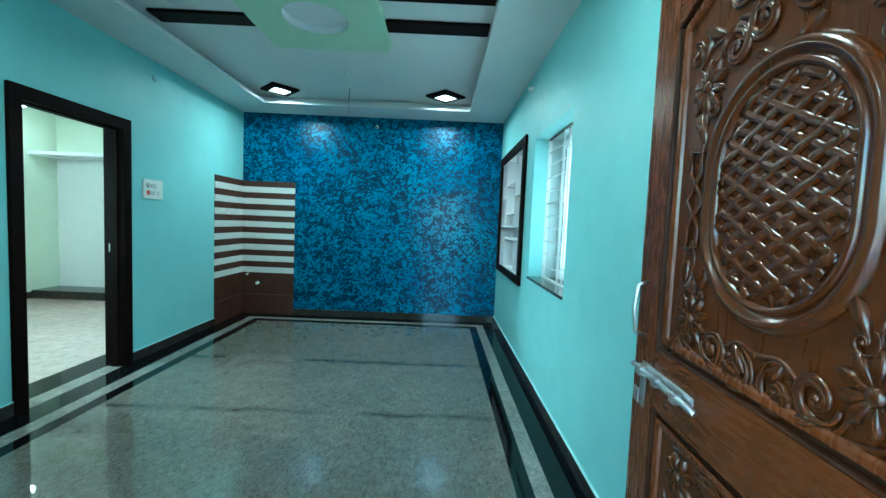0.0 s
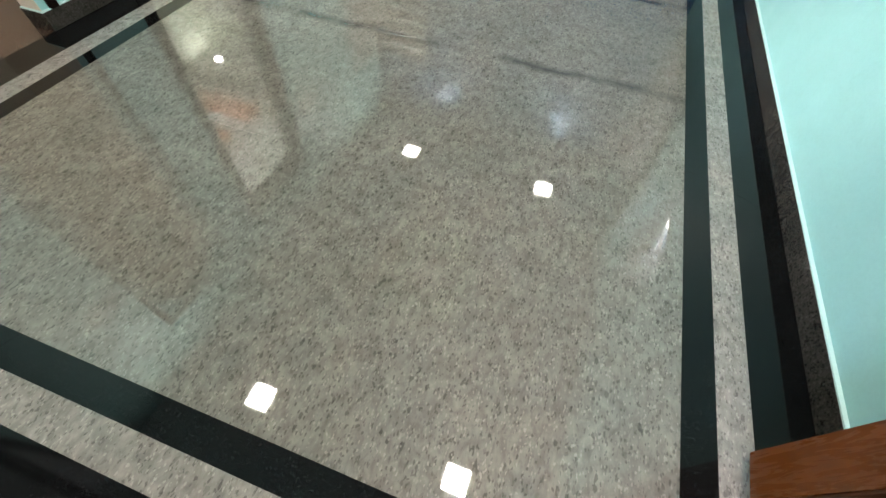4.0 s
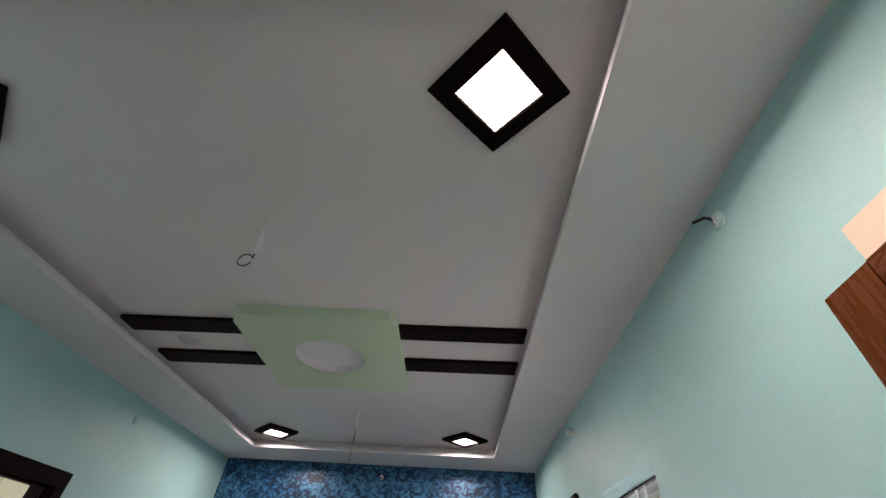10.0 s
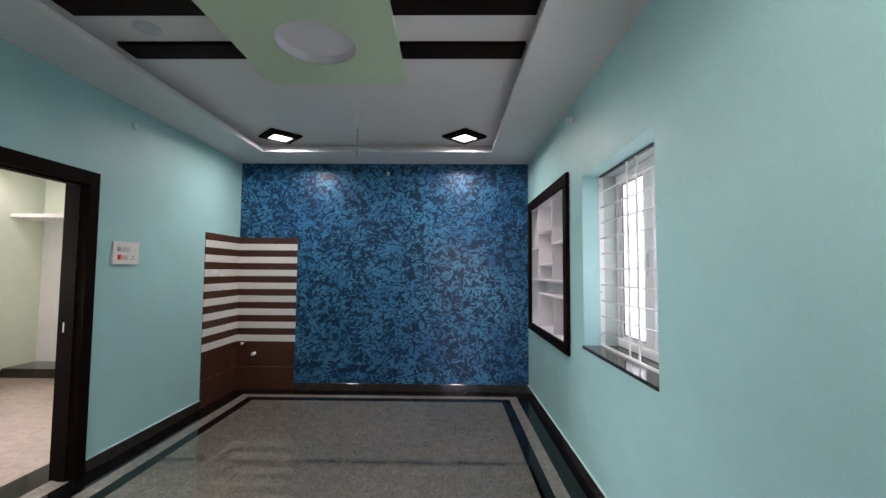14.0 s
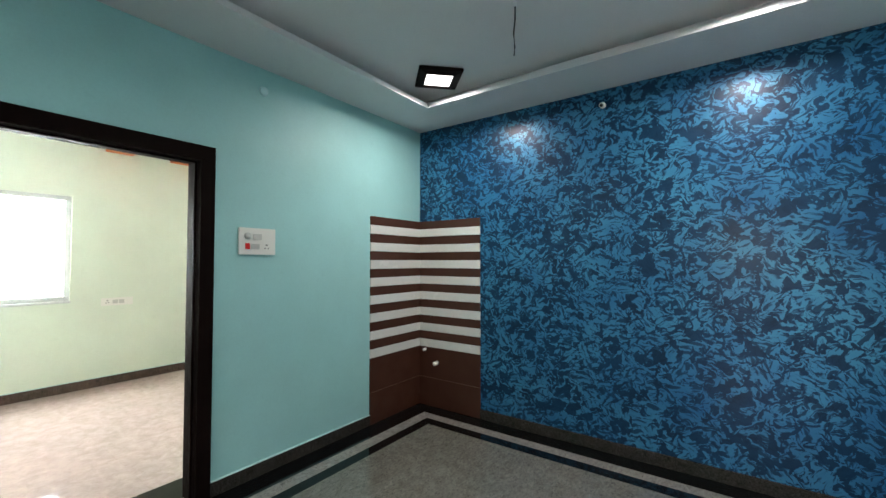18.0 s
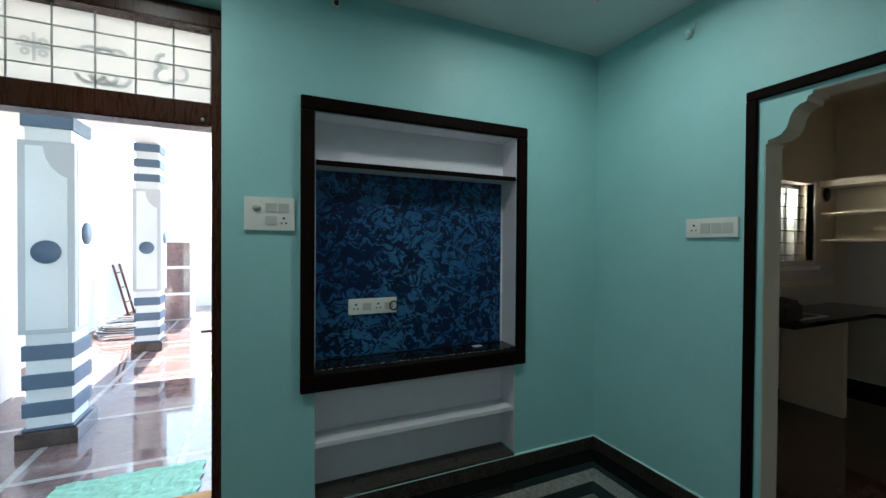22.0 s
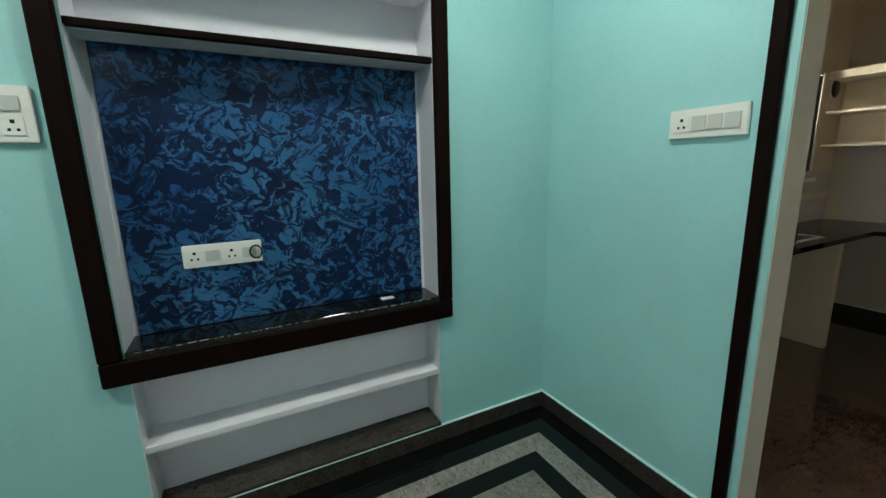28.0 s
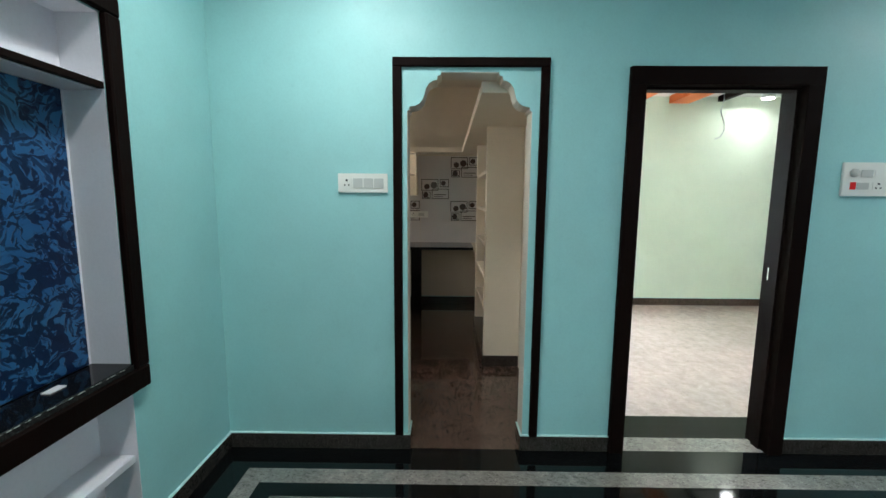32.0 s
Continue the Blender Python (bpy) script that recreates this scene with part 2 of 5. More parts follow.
TEAL = paint("turquoise_wall_paint", (0.345, 0.625, 0.62), 0.5, 0.07, 0.28)
MINT = paint("pale_green_wall_paint", (0.72, 0.785, 0.67), 0.55)
CREAM = paint("cream_wall_paint", (0.62, 0.54, 0.43), 0.55)
WHITE = paint("white_paint", (0.78, 0.77, 0.80), 0.45)
CEIL = paint("white_ceiling_paint", (0.75, 0.738, 0.745), 0.6, 0.04, 0.03)
PISTA = paint("pale_pistachio_paint", (0.56, 0.70, 0.52), 0.55, 0.04)
SWIRL = swirl_paint("blue_textured_emulsion", 0.95, 0.622, pale=((0.018, 0.124, 0.282), (0.065, 0.28, 0.47)), shade=((0.0015, 0.018, 0.053), (0.0035, 0.038, 0.097)), ragged=0.12, coat=0.16)
SWIRLPANEL = swirl_paint("blue_crumpled_emulsion", 0.9, 0.64, 1.8, ((0.017, 0.080, 0.22), (0.06, 0.19, 0.36)), ((0.0006, 0.005, 0.03), (0.0012, 0.010, 0.05)), 0.3, 0.2, 0.12, 0.4)
STRIP = fleck_granite("light_speckled_granite", (0.245, 0.23, 0.212), (0.07, 0.065, 0.06), (0.42, 0.39, 0.36), 0.08, 0.5)
BLACKSTONE = granite("black_granite", (0.005, 0.006, 0.0065), (0.002, 0.002, 0.002), (0.013, 0.014, 0.015), 0.06, 300, True, 0.25)
SKIRT = granite("dark_granite_skirting", (0.048, 0.043, 0.038), (0.015, 0.013, 0.012), (0.095, 0.085, 0.075), 0.09, 160, True, 0.35)
TAN = fleck_granite("rosy_granite", (0.48, 0.38, 0.36), (0.34, 0.26, 0.24), (0.56, 0.47, 0.45), 0.05, 0.22, 0.3)
BROWNSTONE = granite("brown_granite", (0.088, 0.055, 0.043), (0.045, 0.034, 0.027), (0.15, 0.10, 0.08), 0.05, 200, True, 0.7)
MAROON = granite("maroon_granite", (0.235, 0.15, 0.145), (0.13, 0.08, 0.078), (0.34, 0.24, 0.23), 0.03, 200, True, 1.0)
PALESTONE = granite("pale_granite", (0.55, 0.52, 0.5), (0.4, 0.36, 0.35), (0.66, 0.62, 0.6), 0.1)
DARKWOOD = wood("dark_brown_laminate", (0.0035, 0.0018, 0.0015), (0.011, 0.005, 0.0038), 0.6, (14, 14, 1.2), 0.0, 0.05)
TEAK = wood("varnished_teak", (0.078, 0.0192, 0.0032), (0.10, 0.0255, 0.0045), 0.26, (7, 7, 0.8), 0.0, 0.38)
TEAKRAIL = wood("varnished_teak_rail", (0.076, 0.0188, 0.0031), (0.092, 0.0232, 0.004), 0.26, (7, 0.8, 7), 0.0, 0.38)
# Shaded copy of the teak: shade among the carving is in its colour.
TEAKSHADE = wood("shaded_carving_teak", (0.04, 0.0096, 0.0012), (0.056, 0.0138, 0.0019), 0.19, (7, 7, 0.8), 0.0, 0.55)
# Teak darkened to put the shade of the recess into the panels.
PANELSHADE = wood("recess_shaded_panel", (0.048, 0.0118, 0.0016), (0.064, 0.0158, 0.0023), 0.32, (7, 7, 0.8), 0.0, 0.32)
# Darker teak, used only in the sunk groove round each panel.
GROOVE = wood("dark_groove_teak", (0.018, 0.005, 0.001), (0.03, 0.008, 0.0018), 0.4, (7, 7, 0.8), 0.0, 0.25)
# Lit teak copy: daylight on jamb and sill is put into its colour.
DAYLITTEAK = wood("daylit_teak", (0.25, 0.077, 0.023), (0.31, 0.097, 0.03), 0.28, (7, 7, 0.8), 0.0, 0.6)
FRAMEWOOD = wood("dark_stained_teak", (0.036, 0.011, 0.005), (0.065, 0.02, 0.008), 0.28, (9, 9, 1.0), 0.0, 0.22)
BARWOOD = wood("espresso_ceiling_bar", (0.011, 0.0055, 0.0048), (0.02, 0.010, 0.0085), 0.55, (2, 14, 14), 0.0, 0.05)
BROWNTILE = paint("chestnut_wall_tile", (0.062, 0.018, 0.008), 0.55, 0.08, 0.0)
WHITETILE = paint("ivory_wall_tile", (0.72, 0.72, 0.68), 0.2, 0.04, 0.02)
ORANGE = mat("orange_paint", (0.68, 0.16, 0.035), 0.5)
YELLOW = paint("yellow_threshold_paint", (0.75, 0.33, 0.02), 0.4, 0.1)
SWITCH = mat("ivory_switch_plastic", (0.78, 0.77, 0.72), 0.3)
GREYKEY = mat("grey_switch_plastic", (0.52, 0.53, 0.52), 0.35)
ROCKER = mat("pale_grey_rocker_plastic", (0.53, 0.53, 0.50), 0.35)
RED = mat("red_indicator_plastic", (0.7, 0.02, 0.02), 0.3)
BLACK = mat("black_plastic", (0.01, 0.01, 0.01), 0.4)
METAL = mat("brushed_steel", (0.55, 0.55, 0.55), 0.3, 1.0)
CHROME = mat("chrome", (0.75, 0.75, 0.75), 0.12, 1.0)
GREYBLUE = paint("slate_blue_paint", (0.10, 0.15, 0.22), 0.5)
PALEGREY = paint("pale_grey_paint", (0.55, 0.57, 0.60), 0.5)
PORCHWHITE = paint("porch_white_paint", (0.83, 0.80, 0.76), 0.55)
COLUMNWHITE = paint("cool_white_column_paint", (0.80, 0.83, 0.845), 0.5)
GLOWPANEL = glow("led_panel", (1, 0.98, 0.95), 2.6)
DIFFUSER = glow("led_diffuser", (1, 0.98, 0.95), 0.35)
GRILLE = paint("white_grille_enamel", (0.74, 0.76, 0.75), 0.35)
FRAMEWHITE = paint("white_window_enamel", (0.66, 0.68, 0.67), 0.4, 0.15)
FROST = mat("frosted_glass", (0.92, 0.94, 0.95), 0.45, Transmission_Weight=0.9)

# ---- building helpers ----


def thing(name, at=(0, 0, 0), label="", category="", group="", kind=""):
    ob = new(name)
    ob.matrix_basis = Matrix.Translation(at)
    ob.empty_display_size = 0.1
    return tagged(ob, label, category, group, kind)


def link(name, mesh, material, parent=None, label=""):
    if material and not mesh.materials:
        mesh.materials.append(material)
    ob = new(name, mesh)
    if parent:
        ob.parent = parent
        ob.matrix_parent_inverse = parent.matrix_basis.inverted()
    return tagged(ob, label)


def part(name, bm, material, parent=None, label=""):
    mesh = bpy.data.meshes.new(name)
    bm.normal_update()
    bm.to_mesh(mesh)
    bm.free()
    return link(name, mesh, material, parent, label)


def smooth(ob):
    for p in ob.data.polygons:
        p.use_smooth = True
    return ob


def add_box(bm, x0, x1, y0, y1, z0, z1, bevel=0.0, segments=1):
    m = Matrix.LocRotScale(((x0 + x1) / 2, (y0 + y1) / 2, (z0 + z1) / 2), None, (abs(x1 - x0), abs(y1 - y0), abs(z1 - z0)))
    made = bmesh.ops.create_cube(bm, size=1, matrix=m)["verts"]
    if bevel:
        edges = list({e for v in made for e in v.link_edges})
        bmesh.ops.bevel(bm, geom=edges, offset=bevel, segments=segments, affect="EDGES", clamp_overlap=True)


def box(name, x0, x1, y0, y1, z0, z1, material, parent=None, label="", bevel=0.0, segments=1):
    bm = bmesh.new()
    add_box(bm, x0, x1, y0, y1, z0, z1, bevel, segments)
    return part(name, bm, material, parent, label)


def add_rod(bm, a, b, r, sides=10, r2=None):
    a, b = Vector(a), Vector(b)
    turn = (b - a).to_track_quat("Z", "Y").to_matrix().to_4x4()
    m = Matrix.Translation((a + b) / 2) @ turn
    bmesh.ops.create_cone(bm, cap_ends=True, segments=sides, radius1=r, radius2=r if r2 is None else r2, depth=(b - a).length, matrix=m)


def rod(name, a, b, r, material, parent=None, label="", sides=10, r2=None):
    bm = bmesh.new()
    add_rod(bm, a, b, r, sides, r2)
    return smooth(part(name, bm, material, parent, label))


def add_tube(bm, points, r, sides=6, taper=None, closed=False, squash=1.0, normal=None):
    """A round bar swept along points; taper gives the radius factor at each."""
    points = [Vector(p) for p in points]
    rings, count = [], len(points)
    for i, p in enumerate(points):
        before = points[i - 1] if i or closed else p
        after = points[(i + 1) % count] if i < count - 1 or closed else p
        way = (after - before).normalized()
        side = (normal or Vector((0, 0, 1))).cross(way)
        if side.length < 1e-4:
            side = Vector((1, 0, 0)).cross(way)
        side.normalize()
        up = way.cross(side)
        k = r * (taper[i] if taper else 1)
        rings.append([bm.verts.new(p + side * (k * math.cos(2 * math.pi * s / sides)) + up * (k * squash * math.sin(2 * math.pi * s / sides))) for s in range(sides)])
    for i in range(count if closed else count - 1):
        a, b = rings[i], rings[(i + 1) % count]
        for s in range(sides):
            bm.faces.new((a[s], a[(s + 1) % sides], b[(s + 1) % sides], b[s]))
    if not closed:
        bm.faces.new(rings[0][::-1])
        bm.faces.new(rings[-1])


def tube(name, points, r, material, parent=None, label="", sides=6, closed=False, taper=None):
    bm = bmesh.new()
    add_tube(bm, points, r, sides, taper, closed)
    return smooth(part(name, bm, material, parent, label))


def carved(name, solid, holes, material, parent=None, label="", kind="structure"):
    """A block (x0, x1, y0, y1, z0, z1) with box-shaped holes cut from it; only its outer skin is kept."""
    cuts = [sorted({*(solid[2 * a : 2 * a + 2]), *(v for h in holes for v in h[2 * a : 2 * a + 2] if solid[2 * a] < v < solid[2 * a + 1])}) for a in range(3)]
    n = [len(c) - 1 for c in cuts]

    def full(i, j, k):
        if not (0 <= i < n[0] and 0 <= j < n[1] and 0 <= k < n[2]):
            return False
        c = [(cuts[a][q] + cuts[a][q + 1]) / 2 for a, q in enumerate((i, j, k))]
        return not any(all(h[2 * a] < c[a] < h[2 * a + 1] for a in range(3)) for h in holes)

    verts, faces = {}, []

    def v(i, j, k):
        return verts.setdefault((i, j, k), len(verts))

    for i in range(n[0]):
        for j in range(n[1]):
            for k in range(n[2]):
                if not full(i, j, k):
                    continue
                a, b, c = i + 1, j + 1, k + 1
                for step, quad in (((-1, 0, 0), ((i, j, k), (i, j, c), (i, b, c), (i, b, k))), ((1, 0, 0), ((a, j, k), (a, b, k), (a, b, c), (a, j, c))),
                                   ((0, -1, 0), ((i, j, k), (a, j, k), (a, j, c), (i, j, c))), ((0, 1, 0), ((i, b, k), (i, b, c), (a, b, c), (a, b, k))),
                                   ((0, 0, -1), ((i, j, k), (i, b, k), (a, b, k), (a, j, k))), ((0, 0, 1), ((i, j, c), (a, j, c), (a, b, c), (i, b, c)))):
                    if not full(i + step[0], j + step[1], k + step[2]):
                        faces.append([v(*q) for q in quad])
    mesh = bpy.data.meshes.new(name)
    mesh.from_pydata([(cuts[0][i], cuts[1][j], cuts[2][k]) for i, j, k in verts], [], faces)
    ob = link(name, mesh, material, parent, label)
    return tagged(ob, "", "", "", kind) if kind and not parent else ob


def sheet(name, outline, axis, a, b, material, parent=None, label=""):
    """An outline of (u, v) points given thickness from a to b along an axis: x takes (y, z), y takes (x, z), z takes (x, y)."""
    bm = bmesh.new()
    lift = {"x": lambda u, v, w: (w, u, v), "y": lambda u, v, w: (u, w, v), "z": lambda u, v, w: (u, v, w)}[axis]
    lower = [bm.verts.new(lift(u, v, a)) for u, v in outline]
    upper = [bm.verts.new(lift(u, v, b)) for u, v in outline]
    bm.faces.new(lower), bm.faces.new(upper)
    for i in range(len(outline)):
        j = (i + 1) % len(outline)
        bm.faces.new((lower[i], lower[j], upper[j], upper[i]))
    bmesh.ops.recalc_face_normals(bm, faces=bm.faces)
    return part(name, bm, material, parent, label)


def picture_frame(name, axis, wall, proud, u0, u1, v0, v1, width, material, top=None, parent=None, sides="LRTB", bevel=0.004):
    """Four mitred-looking moulding lengths round an opening on a wall; parts top_rail, bottom_rail and two stiles."""
    a, b = sorted((wall, wall + proud))
    def piece(n, p0, p1, q0, q1):
        if axis == "x":
            return box(n, a, b, p0, p1, q0, q1, material, parent, "", bevel)
        return box(n, p0, p1, a, b, q0, q1, material, parent, "", bevel)
    if "T" in sides:
        piece("top_rail", u0, u1, v1 - width, v1)
    if "B" in sides:
        piece("bottom_rail", u0, u1, v0, v0 + (top or width))
    low = v0 + (top or width) if "B" in sides else v0
    if "L" in sides:
        piece("stile", u0, u0 + width, low, v1 - width)
    if "R" in sides:
        piece("stile", u1 - width, u1, low, v1 - width)


# ---- the shell ----
W, E, S, N = -2.71, 0.815, 0.585, 5.80
LEDGE, TRAY = 2.755, 2.86
PORCH = -0.12

wall_west = carved("wall_west", (-2.83, W, 0.36, 6.03, -0.2, 3.0), [(-3, -2, 1.626, 2.286, -0.3, 2.105), (-3, -2, 2.782, 3.773, -0.3, 2.13)], TEAL)
wall_east = carved("wall_east", (E, 1.115, 0.36, 6.03, -0.2, 3.0), [(0, 2, 2.79, 3.815, 0.9, 2.135), (0, 0.995, 4.255, 5.6, 0.862, 2.15)], TEAL)
wall_south = carved("wall_south", (W, E, 0.36, S, -0.2, 3.0), [(-0.395, 0.69, 0, 1, -0.3, 2.56), (-2.04, -0.815, 0.43, 1, 0.09, 2.105)], TEAL)
wall_north = carved("wall_north", (W, E, N, 6.03, -0.2, 3.0), [], SWIRL)
tagged(wall_west, "turquoise painted wall with an arch and a door", "wall")
tagged(wall_east, "turquoise painted wall with a window and a shelf niche", "wall")
tagged(wall_south, "turquoise painted wall with a television niche and the main door", "wall")
tagged(wall_north, "accent wall in blue swirl-textured emulsion", "wall")
ceiling = carved("ceiling", (-2.83, 1.115, 0.36, 6.03, TRAY, 3.05), [], CEIL)
tagged(ceiling, "white painted tray ceiling", "ceiling")
ledge = carved("ceiling_ledge", (W, E, S, N, LEDGE, TRAY), [(-2.227, 0.32, 1.05, 5.303, 2, 3), (-2.33, 0.423, 0.947, 5.406, 2.787, 3)], CEIL)
tagged(ledge, "lowered white plaster ledge with an undercut cove round the tray ceiling", "ceiling")
# bedroom and kitchen shells
bed_walls = [
    carved("wall_bedroom_west", (-6.25, -6.03, 2.47, 6.9, -0.2, 3.1), [(-7, -6, 2.85, 3.80, 1.0, 2.15)], MINT),
    carved("wall_bedroom_north", (-6.03, -2.83, 6.65, 6.9, -0.2, 3.1), [], MINT),
    carved("wall_bedroom_east", (-2.845, -2.83, 2.6, 6.65, -0.2, 3.1), [(-3, -2, 2.782, 3.773, -0.3, 2.13)], MINT),
    carved("wall_bedroom_south", (-6.03, -2.83, 2.535, 2.6, -0.2, 3.1), [], MINT),
]
for ob in bed_walls:
    tagged(ob, "pale green painted bedroom wall", "wall")
kit_walls = [
    carved("wall_kitchen_west", (-6.25, -6.02, 0.36, 2.47, -0.2, 3.1), [], CREAM),
    carved("wall_kitchen_north", (-6.03, -2.83, 2.47, 2.535, -0.2, 3.1), [], CREAM),
    # The second hole is for the unseen window added with the fill lamp.
    carved("wall_kitchen_south", (-6.25, -2.83, 0.36, 0.585, -0.2, 3.1), [(-5.6, -4.98, 0, 1, 1.25, 2.06), (-3.75, -3.05, 0, 1, 1.15, 2.06)], CREAM),
    carved("wall_kitchen_east", (-2.845, -2.83, 0.585, 2.47, -0.2, 3.1), [(-3, -2, 1.626, 2.286, -0.3, 2.105)], CREAM),
]
for ob in kit_walls:
    tagged(ob, "cream painted kitchen wall", "wall")
tagged(carved("ceiling_bedroom", (-6.25, -2.83, 2.5, 6.9, 2.80, 3.05), [], CEIL), "white bedroom ceiling", "ceiling")
tagged(carved("ceiling_kitchen", (-6.25, -2.83, 0.36, 2.5, 2.9, 3.05), [], CREAM), "cream kitchen ceiling", "ceiling")

# ground, with the floors laid on it
ground = tagged(box("ground", -60, 60, -60, 60, -0.6, -0.24, PALESTONE), "pale dusty ground round the house", "ground", kind="structure")

# ---- floors ----


def ring(name, inner, outer, parent, material, cuts=2, top=0.0):
    """A border of mitred stone lengths between two rectangles (x0, x1, y0, y1)."""
    ox0, ox1, oy0, oy1 = outer
    ix0, ix1, iy0, iy1 = inner
    sides = [((ox0, oy0), (ox1, oy0), (ix1, iy0), (ix0, iy0)), ((ox1, oy0), (ox1, oy1), (ix1, iy1), (ix1, iy0)),
             ((ox1, oy1), (ox0, oy1), (ix0, iy1), (ix1, iy1)), ((ox0, oy1), (ox0, oy0), (ix0, iy0), (ix0, iy1))]
    for a, b, c, d in sides:
        a, b, c, d = (Vector(p) for p in (a, b, c, d))
        along = (b - a).normalized()
        for k in range(cuts):
            p, q = k / cuts, (k + 1) / cuts
            g0, g1 = along * (0.0006), along * -0.0006
            quad = [a.lerp(b, p) + g0, a.lerp(b, q) + g1, d.lerp(c, q) + g1, d.lerp(c, p) + g0]
            sheet(name, [tuple(v) for v in quad], "z", top - 0.016, top, material, parent)


floor = tagged(box("floor", W, E, S, N, -0.2, -0.016, SKIRT), "polished granite floor with black and pale border bands", "floor", kind="structure")
B1 = (W + 0.19, E - 0.175, S + 0.20, N - 0.165)
B2 = (W + 0.30, E - 0.27, S + 0.305, N - 0.265)
B3 = (W + 0.395, E - 0.365, S + 0.40, N - 0.367)
FIELD = fleck_granite("speckled_grey_granite_field", (0.166, 0.158, 0.138), (0.045, 0.042, 0.038), (0.30, 0.28, 0.25), 0.03, 0.85)
n = Nodes(FIELD)
old = n.bsdf.inputs["Base Color"].links[0].from_socket
axis = n.add("SeparateXYZ", [("Vector", n.place)])
wobble = n.noise(2.6, 4, 0.6)
for joint, width in ((2.985, 0.05), (4.02, 0.06)):
    shift = n.add("Math", [(0, axis.outputs["Y"])], operation="SUBTRACT")
    shift.inputs[1].default_value = joint - 0.05
    lean = n.add("Math", [(0, wobble)], operation="MULTIPLY")
    lean.inputs[1].default_value = 0.1
    off = n.add("Math", [(0, shift.outputs[0]), (1, lean.outputs[0])], operation="SUBTRACT")
    size = n.add("Math", [(0, off.outputs[0])], operation="ABSOLUTE")
    near = n.ramp(size.outputs[0], [(0.0, (1, 1, 1)), (width, (0, 0, 0))])
    patch = n.grey(n.noise(1.7, 3, 0.6, 0.0, n.scaled((1.4, 1.4, 1.4))), 0.0, 0.9, (0.38, 0.54))
    both = n.mix(1.0, near, patch, "MULTIPLY")
    old = n.mix(both, old, (0.045, 0.042, 0.04))
n.set("Base Color", old)
ring("black_border_slab", B1, (W, E, S, N), floor, BLACKSTONE, 3)
ring("pale_border_slab", B2, B1, floor, STRIP, 3)
ring("black_border_slab", B3, B2, floor, BLACKSTONE, 3)
for y0, y1 in ((B3[2], 1.985), (1.985, 2.985), (2.985, 4.02), (4.02, B3[3])):
    box("granite_slab", B3[0] + 0.0005, B3[1] - 0.0005, y0 + 0.0004, y1 - 0.0004, -0.016, 0, FIELD, floor)

bedroom_floor = tagged(box("floor_bedroom", -6.03, -2.845, 2.6, 6.65, -0.2, -0.016, SKIRT), "rosy polished granite bedroom floor", "floor", kind="structure")
for i in range(3):
    for j in range(4):
        x0, y0 = -6.03 + i * 0.978, 2.6 + j * 1.0125
        box("granite_slab", x0 + 0.0005, x0 + 0.9775, y0 + 0.0005, y0 + 1.012, -0.016, 0, TAN, bedroom_floor)
for j in range(3):
    box("black_border_slab", -3.095, -2.846, 2.6 + j * 1.35, 2.6 + (j + 1) * 1.35 - 0.001, -0.016, 0, BLACKSTONE, bedroom_floor)
threshold_1 = tagged(box("floor_threshold", -2.845, W, 2.782, 3.773, -0.1, 0, STRIP), "pale granite strip under the bedroom door", "threshold", kind="structure")
kitchen_floor = tagged(box("floor_kitchen", -6.02, -2.845, 0.585, 2.47, -0.2, -0.016, SKIRT), "brown polished granite kitchen floor", "floor", kind="structure")
for i in range(4):
    for j in range(2):
        x0, y0 = -6.02 + i * 0.7937, 0.585 + j * 0.9425
        box("granite_slab", x0 + 0.0005, x0 + 0.793, y0 + 0.0005, y0 + 0.942, -0.016, 0, BROWNSTONE, kitchen_floor)
tagged(box("floor_threshold", -2.845, W, 1.626, 2.286, -0.1, 0, BROWNSTONE), "brown granite under the arch", "threshold", kind="structure")


EDGEPAINT = paint("pale_edge_paint", (0.55, 0.76, 0.74), 0.5)


def skirting(x0, x1, y0, y1, top=0.09, material=SKIRT, line=True):
    ob = box("baseboard", x0, x1, y0, y1, 0.0005, top, material, None, "", 0.002)
    if line:
        box("paint_edge", x0 + 0.0005, x1 - 0.0005, y0 + 0.0005, y1 - 0.0005, top, top + 0.005, EDGEPAINT, ob, "pale paint line along the skirting top")
    return tagged(ob, "dark polished granite skirting", "skirting", kind="structure")


T = 0.014
for y0, y1 in ((S, 1.626), (2.286, 2.782), (3.773, 5.10)):
    skirting(W, W + T, y0, y1)
for y in (1.626, 2.286 - T):
    skirting(-2.845, W + T, y, y + T)
skirting(E - T, E, S, N)
skirting(-1.995, E - T, N - T, N, line=False)
skirting(W + T, -0.395, S, S + T, 0.088)
skirting(0.69, E - T, S, S + T)
skirting(-6.03, -6.016, 2.6, 6.65, 0.1, BROWNSTONE)
skirting(-6.016, -2.845, 6.636, 6.65, 0.1, BROWNSTONE)
skirting(-6.016, -2.845, 2.6, 2.614, 0.1, BROWNSTONE)
skirting(-2.859, -2.845, 3.773, 6.636, 0.1, BROWNSTONE)
skirting(-6.02, -6.006, 0.6, 2.47, 0.1)
skirting(-6.02, -2.845, 0.585, 0.599, 0.1)

